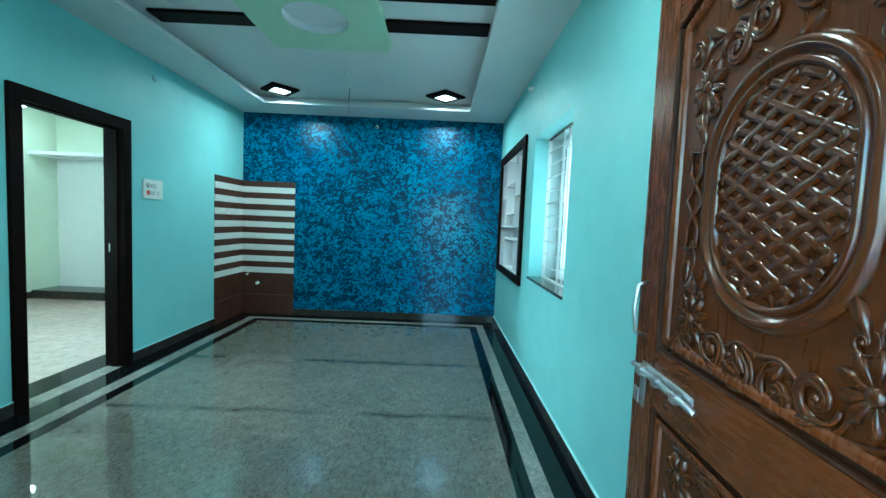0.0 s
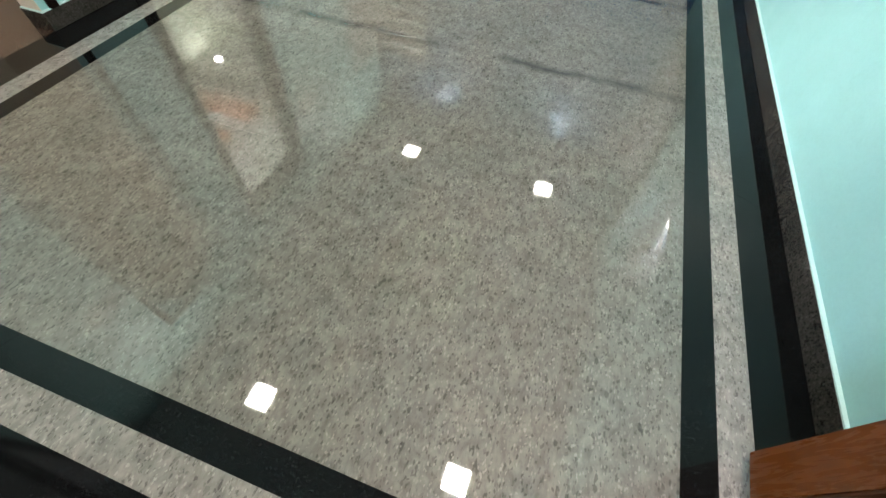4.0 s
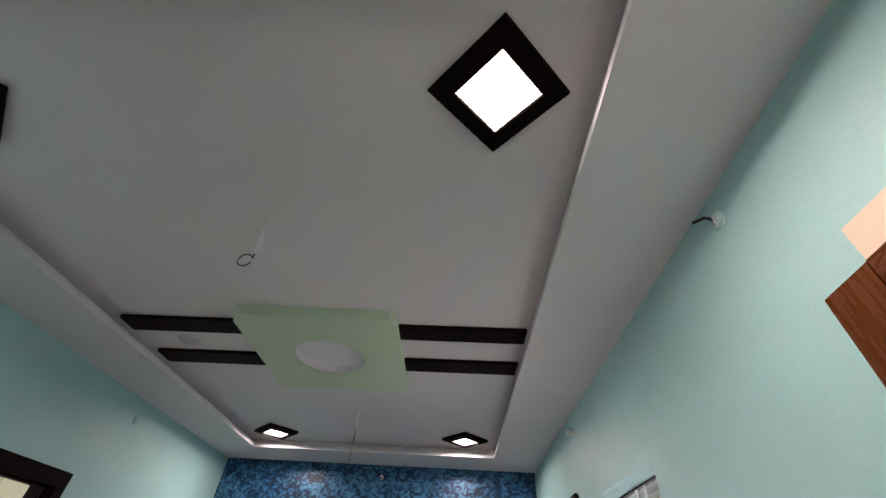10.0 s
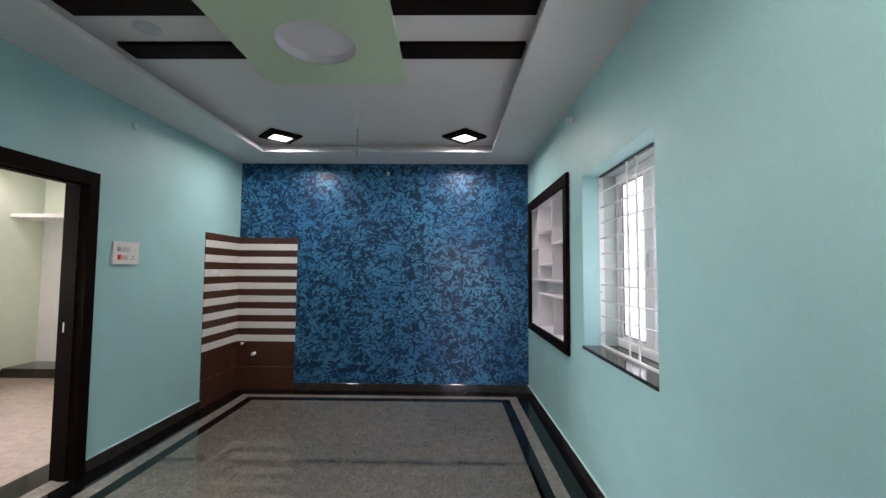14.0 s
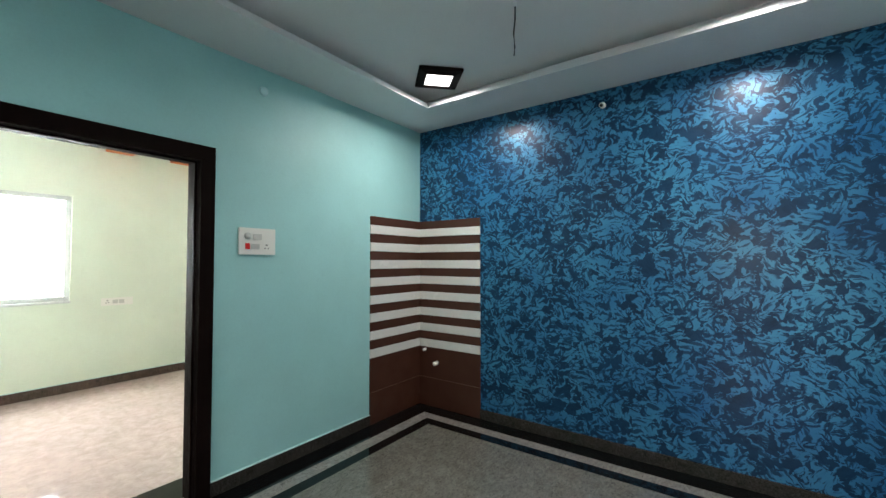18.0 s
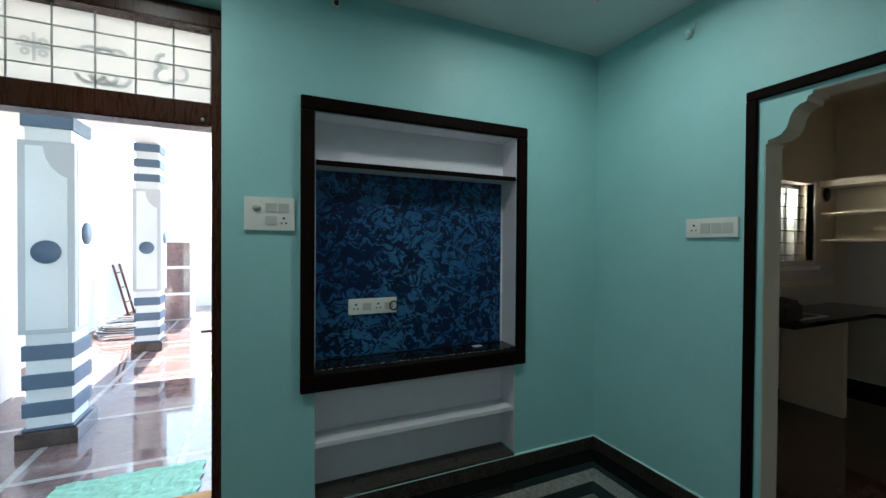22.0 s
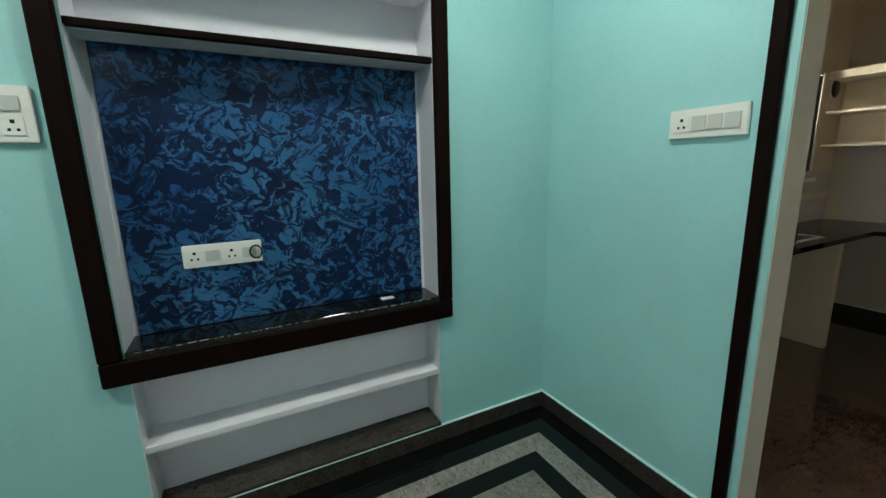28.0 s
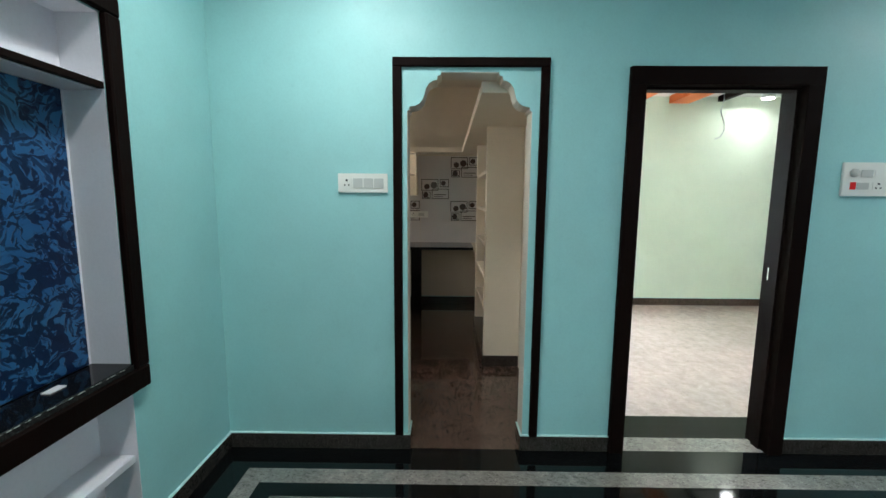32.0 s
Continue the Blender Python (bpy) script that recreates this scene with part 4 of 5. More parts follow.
shelf(Y0 + 0.003, Y1 - 0.003, 1.355)
upright(V1, 1.365, Z1 - 0.003)
upright(V2, 1.365, Z1 - 0.003)
shelf(Y0 + 0.003, V1 - 0.01, 1.70)
shelf(V1 + 0.01, V2 - 0.01, 1.85)
shelf(V1 + 0.01, V2 - 0.01, 1.51)
shelf(V2 + 0.01, Y1 - 0.003, 1.695)
shelf(Y0 + 0.003, V2 + 0.01, 1.215)
upright(4.65, Z0 + 0.003, 1.205)
upright(V2, Z0 + 0.003, 1.205)

# ---- hall: east window ----
window_1 = thing("window_1", (1.08, 3.3, 0.9), "white framed sliding window behind a white bar grille, bright frosted glass", "window", kind="structure")
OY0, OY1, OZ0, OZ1 = 2.79, 3.815, 0.9, 2.135
box("window_sill", E - 0.012, 1.115, OY0, OY1, OZ0, OZ0 + 0.022, SKIRT, window_1, "dark granite sill", 0.003)
REVEAL = paint("pale_reveal_paint", (0.43, 0.50, 0.49), 0.5)
for y in (OY0, OY1 - 0.003):
    box("reveal", 0.947, 1.055, y, y + 0.003, OZ0 + 0.022, OZ1, REVEAL, window_1, "pale painted reveal behind the grille")
box("reveal", 0.96, 1.055, OY0 + 0.003, OY1 - 0.003, OZ1 - 0.003, OZ1, REVEAL, window_1, "pale painted reveal behind the grille")
GASKET = mat("grey_rubber_gasket", (0.10, 0.10, 0.10), 0.7)
picture_frame("win", "x", 1.055, 0.055, OY0 + 0.003, OY1 - 0.003, OZ0 + 0.022, OZ1 - 0.003, 0.04, FRAMEWHITE, 0.05, window_1)
for x, y0, y1 in ((1.066, 3.31, OY1 - 0.043), (1.086, OY0 + 0.043, 3.38)):
    z0, z1, wide = OZ0 + 0.072, OZ1 - 0.043, 0.05 if x > 1.07 else 0.034
    near = y0 + (0.117 if x < 1.07 else 0.036)
    far = y1 - (0.036 if x < 1.07 else 0.08)
    box("sash_stile", x, x + 0.018, y0, near, z0, z1, FRAMEWHITE, window_1, "", 0.002)
    box("sash_stile", x, x + 0.018, far, y1, z0, z1, FRAMEWHITE, window_1, "", 0.002)
    box("sash_rail", x, x + 0.018, near, far, z0, z0 + wide, FRAMEWHITE, window_1, "", 0.002)
    box("sash_rail", x, x + 0.018, near, far, z1 - wide, z1, FRAMEWHITE, window_1, "", 0.002)
    for p0, p1, q0, q1 in ((near, near + 0.005, z0 + wide, z1 - wide), (far - 0.005, far, z0 + wide, z1 - wide), (near + 0.005, far - 0.005, z0 + wide, z0 + wide + 0.005), (near + 0.005, far - 0.005, z1 - wide - 0.005, z1 - wide)):
        box("gasket", x + 0.002, x + 0.012, p0, p1, q0, q1, GASKET, window_1, "dark rubber gasket")
    pane = box("pane", x + 0.006, x + 0.01, near + 0.005, far - 0.005, z0 + wide + 0.005, z1 - wide - 0.005, FROST, window_1, "bright frosted pane")
    pane.visible_shadow = False
box("sash_pull", 1.058, 1.066, 3.375, 3.393, 1.42, 1.56, GREYKEY, window_1, "grey recessed sash pull", 0.002)
for k in range(10):
    z = 1.018 + k * 0.111
    rod("grille_bar", (0.951, OY0, z), (0.951, OY1, z), 0.0058, GRILLE, window_1, "", 8)
for y in (2.95, 3.245, 3.366):
    box("grille_upright", 0.938, 0.944, y - 0.011, y + 0.011, OZ0 + 0.022, OZ1 - 0.012, GRILLE, window_1)
for y, way in ((OY0 + 0.001, 1), (OY1 - 0.004, -1)):
    box("grille_upright", 0.935, 0.967, y, y + 0.003, OZ0 + 0.022, OZ1 - 0.012, GRILLE, window_1)
    for z in (1.0, 1.3, 1.68, 2.07):
        rod("screw", (0.943, y + 0.0015, z), (0.943, y + 0.0015 + way * 0.003, z), 0.004, BLACK, window_1, "dark fixing screw", 8)
# Solid black strip stands in for the shade above the grille.
box("shadow_gap", 0.935, 0.958, OY0 + 0.005, OY1 - 0.005, OZ1 - 0.011, OZ1 - 0.001, BLACK, window_1, "black strip for the shade in the gap over the grille")
box("grille_rail", 0.934, 0.944, OY0 + 0.005, OY1 - 0.005, OZ0 + 0.0225, OZ0 + 0.037, GRILLE, window_1)

# ---- hall: cover plate high on the east wall ----
fuse = thing("distribution_board", (E, 1.2, 2.1), "cream metal distribution board cover high on the wall", "fuse box")
CREAMMETAL = mat("cream_metal", (0.72, 0.60, 0.47), 0.4)
box("cover", E - 0.012, E, 1.02, 1.43, 1.99, 2.29, CREAMMETAL, fuse, "", 0.003)
box("door", E - 0.018, E - 0.012, 1.045, 1.405, 2.015, 2.265, CREAMMETAL, fuse, "", 0.002)

# ---- main door leaf ----
LEAF = Matrix.Translation((0.528, 0.497, 0)) @ Matrix.Rotation(math.atan2(0.881, 0.064), 4, "Z")
leaf = thing("main_door", (0.59, 0.97, 0.07), "open varnished teak door carved with an oval lattice, flowers and scrolls", "door")
LW, LB, LT, TH = 0.884, 0.05, 2.043, 0.036
U0, U1, UC = 0.108, 0.765, 0.42


def leaf_part(name, bm, material, label="", parent=leaf):
    bm.transform(LEAF)
    return part(name, bm, material, parent, label)


def leaf_box(name, u0, u1, w0, w1, v0, v1, material, label="", bevel=0.003, segments=2):
    bm = bmesh.new()
    add_box(bm, u0, u1, w0, w1, v0, v1, bevel, segments)
    return leaf_part(name, bm, material, label)


leaf_box("hinge_stile", 0, U0, -TH, 0, LB, LT, TEAK)
leaf_box("lock_stile", U1, LW, -TH, 0, LB, LT, TEAK)
leaf_box("bottom_rail", U0, U1, -TH, 0, LB, 0.215, TEAKRAIL)
leaf_box("middle_rail", U0, U1, -TH, 0, 0.90, 1.06, TEAKRAIL)
leaf_box("panel", U0, U1, -0.028, -0.014, 1.06, 1.98, PANELSHADE, "recessed upper panel", 0)
leaf_box("panel", U0, U1, -0.028, -0.014, 0.215, 0.90, PANELSHADE, "recessed lower panel", 0)
# arched top rail
arc = [(U0, LT), (U0, 1.87)] + [(U0 + (U1 - U0) * k / 16, 1.87 + 0.10 * math.sin(math.pi * k / 16) ** 0.8 - 0.015 * math.sin(2 * math.pi * k / 8) * (1 if k < 8 else -1) * (0 < k < 16)) for k in range(1, 16)] + [(U1, 1.87), (U1, LT)]
bm = bmesh.new()
front = [bm.verts.new((u, 0, v)) for u, v in arc]
rear = [bm.verts.new((u, -TH, v)) for u, v in arc]
bm.faces.new(front), bm.faces.new(rear)
for i in range(len(arc)):
    j = (i + 1) % len(arc)
    bm.faces.new((front[i], front[j], rear[j], rear[i]))
bmesh.ops.recalc_face_normals(bm, faces=bm.faces)
leaf_part("top_rail", bm, TEAKRAIL)


def bead(points, r, closed=False, taper=None, squash=0.7):
    bm = bmesh.new()
    add_tube(bm, [(u, w, v) for u, v, w in points], r, 6, taper, closed, squash, Vector((0, 1, 0)))
    return bm


def inward(outline, d):
    """The closed outline, given anticlockwise, drawn in by d with mitred corners."""
    out, n = [], len(outline)
    for i in range(n):
        a, b, c = (Vector(outline[(i + k) % n]) for k in (-1, 0, 1))
        p, q = (b - a).normalized(), (c - b).normalized()
        p, q = Vector((-p.y, p.x)), Vector((-q.y, q.x))
        m = (p + q).normalized()
        out.append(b + m * (d / max(0.4, m.dot(p))))
    return out


def swept(name, outline, profile, material, label):
    """A moulding whose profile, pairs of inset and height, runs round the outline."""
    bm = bmesh.new()
    rows = [[bm.verts.new((p.x, w, p.y)) for p in inward(outline, d)] for d, w in profile]
    for a, b in zip(rows, rows[1:]):
        for i in range(len(a)):
            j = (i + 1) % len(a)
            bm.faces.new((a[i], a[j], b[j], b[i]))
    bmesh.ops.recalc_face_normals(bm, faces=bm.faces)
    return leaf_part(name, bm, material, label)


def moulding(outline):
    """A dark sunk groove at the frame, then a flat fillet with rounded edges."""
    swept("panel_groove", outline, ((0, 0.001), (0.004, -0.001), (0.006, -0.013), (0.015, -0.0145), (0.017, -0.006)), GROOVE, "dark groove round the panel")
    swept("panel_fillet", outline, ((0.017, -0.0061), (0.018, -0.0045), (0.022, -0.0038), (0.03, -0.0045), (0.036, -0.0075), (0.039, -0.0142)), TEAK, "flat fillet round the panel")


moulding([(U0, 1.06), (U1, 1.06)] + arc[-2:0:-1])
moulding([(U0, 0.215), (U1, 0.215), (U1, 0.90), (U0, 0.90)])


def spiral(u, v, size, turn=0.0, turns=1.6, hand=1, tail=0.0):
    """A carved scroll: a double line that winds in to an eye."""
    bm, count = bmesh.new(), 30
    for shift, lift in ((0.13, 0.0), (-0.13, 0.001)):
        pts, taper = [], []
        for k in range(count):
            s = k / (count - 1)
            a = turn + hand * turns * 2 * math.pi * s
            r = size * max(0.05, 1 - 0.9 * s + shift * (1 - 0.7 * s))
            pts.append((u + r * math.cos(a), -0.0115 + lift + 0.003 * s, v + r * math.sin(a)))
            taper.append(0.35 + 0.75 * math.sin(math.pi * min(1, 0.12 + 0.88 * s)))
        add_tube(bm, pts, size * 0.135, 6, taper, False, 0.75, Vector((0, 1, 0)))
    m = Matrix.Translation((u, -0.010, v)) @ Matrix.Diagonal((0.17 * size, 0.006, 0.17 * size, 1))
    bmesh.ops.create_uvsphere(bm, u_segments=10, v_segments=6, radius=1, matrix=m)
    return bm


def stem(points, r=0.0065):
    """A carved vine stem through a few points, smoothed."""
    p = [Vector((u, -0.0125, v)) for u, v in points]
    p = [p[0] * 2 - p[1]] + p + [p[-1] * 2 - p[-2]]
    dense = []
    for a, b, c, d in zip(p, p[1:], p[2:], p[3:]):
        for k in range(6):
            t = k / 6
            dense.append(0.5 * (2 * b + (c - a) * t + (2 * a - 5 * b + 4 * c - d) * t * t + (3 * b - a - 3 * c + d) * t ** 3))
    bm = bmesh.new()
    add_tube(bm, dense + [p[-2]], r, 6, None, False, 0.7, Vector((0, 1, 0)))
    return bm


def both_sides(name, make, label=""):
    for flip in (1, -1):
        smooth(leaf_part(name, make(flip), TEAKSHADE, label))


def oval(half_u, half_v, count=24):
    """A stadium: straight sides, round ends."""
    return [(UC + half_u * math.cos(a), 1.44 + (half_v - half_u) * (1 if a < math.pi else -1) + half_u * math.sin(a)) for a in (2 * math.pi * (k + 0.5) / (2 * count) for k in range(2 * count))]


smooth(swept("oval_ring", oval(0.20, 0.248), ((0, -0.0142), (0.002, -0.008), (0.009, -0.001), (0.017, 0.001), (0.025, -0.002), (0.029, -0.0075), (0.034, -0.0085)), TEAKSHADE, "raised oval moulding"))
smooth(swept("oval_ring", oval(0.1665, 0.2145), ((0, -0.0084), (0.002, -0.005), (0.006, -0.0025), (0.011, -0.0035), (0.016, -0.009), (0.019, -0.0142)), TEAKSHADE, "inner oval ridge"))
bm = bmesh.new()
for hand in (1, -1):
    for k in range(-12, 13):
        pts = []
        for s in range(33):
            d = (s / 32 - 0.5) * 0.66
            u, v = UC + d * 0.8, 1.44 + hand * d * 0.44 + k * 0.035
            inside = math.hypot(u - UC, max(0, abs(v - 1.44) - 0.05)) < 0.15
            if inside:
                pts.append((u, -0.0115 + 0.0022 * hand * math.cos(s * 2.05 + k * math.pi), v))
        if len(pts) > 2:
            add_tube(bm, pts, 0.0105, 6, None, False, 0.3, Vector((0, 1, 0)))
smooth(leaf_part("lattice", bm, TEAKSHADE, "woven lattice inside the oval"))


def add_blade(bm, u, v, long, turn, wide=0.36, raise_by=0.0):
    """A carved leaf: a rounded blade with a sunk rib."""
    first = len(bm.verts)
    for k in range(9):
        s = k / 8
        half = long * wide * 0.5 * math.sin(math.pi * min(1, 0.06 + 0.9 * s ** 1.2)) ** 0.7
        for side, lift in ((-1, -0.004), (-0.85, 0.002), (-0.45, 0.006), (0, 0.002), (0.45, 0.006), (0.85, 0.002), (1, -0.004)):
            p, q = s * long, side * half
            bm.verts.new((u + p * math.cos(turn) - q * math.sin(turn), -0.0135 + raise_by + lift + 0.005 * math.sin(math.pi * s), v + p * math.sin(turn) + q * math.cos(turn)))
    bm.verts.ensure_lookup_table()
    for k in range(8):
        for c in range(6):
            i = first + k * 7 + c
            bm.faces.new([bm.verts[j] for j in (i, i + 1, i + 8, i + 7)])


def blade(u, v, long, turn, wide=0.36):
    bm = bmesh.new()
    add_blade(bm, u, v, long, turn, wide)
    bmesh.ops.recalc_face_normals(bm, faces=bm.faces)
    return bm


def flower(u, v, r, petals=8):
    """Grooved petals round a domed eye."""
    bm = bmesh.new()
    for k in range(petals):
        a = 2 * math.pi * (k + 0.5) / petals
        add_blade(bm, u + 0.16 * r * math.cos(a), v + 0.16 * r * math.sin(a), 0.9 * r, a, 4.6 / petals, 0.0015)
    m = Matrix.Translation((u, -0.0075, v)) @ Matrix.Diagonal((0.25 * r, 0.009, 0.25 * r, 1))
    bmesh.ops.create_uvsphere(bm, u_segments=12, v_segments=6, radius=1, matrix=m)
    return bm


LEAVES = [(0.235, 1.63, 0.075, -1.9), (0.24, 1.735, 0.07, 1.9), (0.175, 1.735, 0.07, 2.4), (0.17, 1.775, 0.08, 0.5), (0.09, 1.80, 0.07, 2.9), (0.075, 1.70, 0.06, 3.6),
          (0.245, 1.24, 0.06, 1.6), (0.19, 1.235, 0.06, 2.0), (0.15, 1.10, 0.07, 3.4), (0.265, 1.115, 0.06, -1.0), (0.095, 1.115, 0.06, -2.8), (0.03, 1.11, 0.055, 1.0),
          (0.28, 0.44, 0.07, 1.3), (0.15, 0.30, 0.08, 3.0), (0.06, 0.30, 0.07, 2.2), (0.19, 0.62, 0.07, 0.9), (0.19, 0.50, 0.07, -0.9), (0.10, 0.48, 0.06, 3.9),
          (0.10, 0.64, 0.06, 2.3), (0.15, 0.84, 0.08, 3.2), (0.28, 0.69, 0.07, -1.4), (0.05, 0.80, 0.06, -2.2)]
for lu, lv, long, turn in LEAVES:
    both_sides("carved_leaf", lambda f: blade(UC + f * lu, lv, long, turn if f > 0 else math.pi - turn), "carved leaf")
for v in (1.169, 1.682):
    both_sides("carved_flower", lambda f: flower(UC + f * 0.21, v, 0.056, 10), "carved flower")
for v in (1.16, 1.70):
    up = 1 if v > 1.4 else -1
    both_sides("carved_scroll", lambda f: spiral(UC + f * 0.125, v + up * 0.03, 0.045, math.pi / 2 * (1 - f), 1.5, f * up), "carved scroll")
    both_sides("carved_scroll", lambda f: spiral(UC + f * 0.05, v + up * 0.055, 0.045, math.pi / 2, 1.4, -f * up), "carved scroll")
    both_sides("carved_scroll", lambda f: spiral(UC + f * 0.235, v - up * 0.085, 0.028, 0.6, 1.5, f), "carved scroll")
    both_sides("carved_scroll", lambda f: spiral(UC + f * 0.185, v - up * 0.07, 0.026, 2.2, 1.3, -f), "carved scroll")
    both_sides("carved_scroll", lambda f: spiral(UC + f * 0.27, v + up * 0.07, 0.03, 1.2, 1.3, f), "carved scroll")
LINK = [(0.02, 0.112), (0.02, 0.06), (0, 0.036), (-0.032, 0), (0, -0.036), (0.02, -0.06), (0.02, -0.112), (-0.02, -0.104), (-0.02, -0.06), (0, -0.036), (0.032, 0), (0, 0.036), (-0.02, 0.06), (-0.02, 0.104)]
both_sides("carved_link", lambda f: bead([(UC + f * (0.232 + p), 1.437 + q, -0.0095 + 0.002 * (p > 0)) for p, q in LINK], 0.0062, True, None, 0.85), "two long links crossing round a diamond")
smooth(leaf_part("carved_flower", flower(UC, 1.82, 0.06, 9), TEAKSHADE, "carved crest flower"))
both_sides("carved_scroll", lambda f: spiral(UC + f * 0.11, 1.85, 0.045, 0.4, 1.3, -f), "carved scroll")
STEMS = [[(0.255, 1.73), (0.21, 1.765), (0.15, 1.765), (0.10, 1.735)], [(0.21, 1.64), (0.235, 1.60), (0.22, 1.56), (0.235, 1.52)], [(0.13, 1.79), (0.08, 1.775), (0.04, 1.79), (0.01, 1.83)],
         [(0.21, 1.21), (0.235, 1.26), (0.22, 1.30), (0.235, 1.345)], [(0.25, 1.12), (0.19, 1.095), (0.12, 1.10), (0.07, 1.135)], [(0.09, 1.14), (0.05, 1.16), (0.0, 1.15)],
         [(0.26, 0.30), (0.16, 0.27), (0.08, 0.30), (0.03, 0.36)], [(0.28, 0.38), (0.25, 0.46), (0.27, 0.52)], [(0.28, 0.73), (0.25, 0.66), (0.27, 0.60)], [(0.26, 0.85), (0.16, 0.86), (0.08, 0.83), (0.03, 0.77)]]
for line in STEMS:
    both_sides("carved_stem", lambda f: stem([(UC + f * p, q) for p, q in line]), "carved vine stem")
# lower panel
for v in (0.34, 0.795):
    both_sides("carved_flower", lambda f: flower(UC + f * 0.21, v, 0.052), "carved flower")
smooth(leaf_part("carved_flower", flower(UC, 0.56, 0.075, 10), TEAKSHADE, "carved central flower"))
for v, up in ((0.42, -1), (0.70, 1)):
    both_sides("carved_scroll", lambda f: spiral(UC + f * 0.13, v, 0.07, math.pi * (f < 0), 1.6, f * up), "carved scroll")
    both_sides("carved_scroll", lambda f: spiral(UC + f * 0.22, v - up * 0.04, 0.045, 1.5, 1.5, -f * up), "carved scroll")
    both_sides("carved_scroll", lambda f: spiral(UC + f * 0.09, v + up * 0.11, 0.05, 0.2, 1.4, f), "carved scroll")
both_sides("carved_scroll", lambda f: spiral(UC + f * 0.25, 0.55, 0.035, 1.5, 1.5, -f), "carved scroll")
both_sides("carved_scroll", lambda f: spiral(UC + f * 0.17, 0.56, 0.045, 1.5, 1.5, f), "carved scroll")
# ironmongery
bolt = leaf_part("bolt_plate", (lambda b: (add_box(b, 0.575, 0.825, 0, 0.003, 0.965, 1.005, 0.001), b)[1])(bmesh.new()), METAL, "steel aldrop bolt")
bm = bmesh.new()
add_rod(bm, (0.545, 0.014, 0.985), (0.858, 0.014, 0.985), 0.008, 12)
smooth(leaf_part("bolt_rod", bm, METAL))
for u in (0.625, 0.72, 0.808):
    bm = bmesh.new()
    add_box(bm, u - 0.012, u + 0.012, 0.003, 0.025, 0.97, 1.0, 0.004)
    leaf_part("bolt_staple", bm, METAL)
bm = bmesh.new()
add_box(bm, 0.755, 0.78, 0.02, 0.028, 0.90, 0.985, 0.003)
leaf_part("bolt_hasp", bm, METAL)
leaf_box("lock_plate", 0.835, 0.868, 0, 0.006, 0.88, 0.92, METAL, "steel lock plate", 0.001)
bm = bmesh.new()
add_tube(bm, [(0.825, 0, 1.075), (0.825, 0.03, 1.085), (0.825, 0.036, 1.15), (0.825, 0.03, 1.215), (0.825, 0, 1.225)], 0.006, 8, None, False, 1, Vector((1, 0, 0)))
smooth(leaf_part("pull_handle", bm, METAL, "steel pull handle"))
for v in (0.35, 1.05, 1.75):
    bm = bmesh.new()
    add_rod(bm, (-0.004, 0.004, v - 0.05), (-0.004, 0.004, v + 0.05), 0.007, 10)
    smooth(leaf_part("hinge", bm, FRAMEWOOD))

# etched strokes on the transom glass
ETCH = mat("etched_glass_grey", (0.66, 0.69, 0.69), 0.6, Transmission_Weight=0.85)


def stroke(points, w=0.006):
    bm = bmesh.new()
    add_tube(bm, [(x, 0.4062, z) for x, z in points], w, 8, None, False, 0.08, Vector((0, 1, 0)))
    return part("etched_motif", bm, ETCH, pane_transom)


pane_transom = door_2.children[[c.name for c in door_2.children].index("pane")]
arcs = lambda x, z, r, a0, a1: [(x + r * math.cos(a), z + r * math.sin(a)) for a in np.linspace(a0, a1, 12)]
for dx in (-0.03, 0.03):
    for dz in (0.0, 0.05):
        stroke(arcs(0.33 + dx, 2.25 + dz, 0.012, 0, 6.2), 0.006)
stroke([(0.33, 2.215), (0.33, 2.335)])
stroke([(0.27, 2.275), (0.39, 2.275)])
for dx in (-0.05, 0, 0.05):
    stroke(arcs(0.09 + dx, 2.20, 0.05, 3.3, 6.1), 0.009)
    stroke(arcs(0.09 + dx, 2.28, 0.035, 0.3, 2.8), 0.008)
stroke(arcs(-0.14, 2.30, 0.03, 4.2, 8.0), 0.01)
stroke(arcs(-0.14, 2.23, 0.035, 3.4, 7.6), 0.01)
stroke(arcs(-0.20, 2.25, 0.035, 1.8, 5.2), 0.008)

# ---- porch ----
porch = tagged(box("floor_porch", -4.5, 1.93, -8.72, 0.36, -0.24, PORCH - 0.012, SKIRT), "maroon polished granite porch floor with pale strips", "floor", kind="structure")
xs = [-4.5, -3.05, -2.05, -1.05, -0.05, 0.925, 1.93]
ys = [-8.72, -7.72, -6.72, -5.72, -4.72, -3.72, -2.72, -1.72, -0.72, 0.36]
for i in range(len(xs) - 1):
    for j in range(len(ys) - 1):
        box("granite_slab", xs[i] + 0.025, xs[i + 1] - 0.025, ys[j] + 0.025, ys[j + 1] - 0.025, PORCH - 0.012, PORCH, MAROON, porch)
for x in xs[1:-1]:
    for j in range(len(ys) - 1):
        box("pale_strip", x - 0.0245, x + 0.0245, ys[j] + 0.026, ys[j + 1] - 0.026, PORCH - 0.012, PORCH, PALESTONE, porch)
for y in ys[1:-1]:
    box("pale_strip", -4.5, 1.93, y - 0.0245, y + 0.0245, PORCH - 0.012, PORCH, PALESTONE, porch)
PORCHWALL = paint("off_white_porch_wall_paint", (0.71, 0.68, 0.645), 0.6)
tagged(box("wall_porch_east", 1.93, 2.1, -9.0, 0.36, -0.24, 3.0, PORCHWALL), "white painted porch wall", "wall", kind="structure")
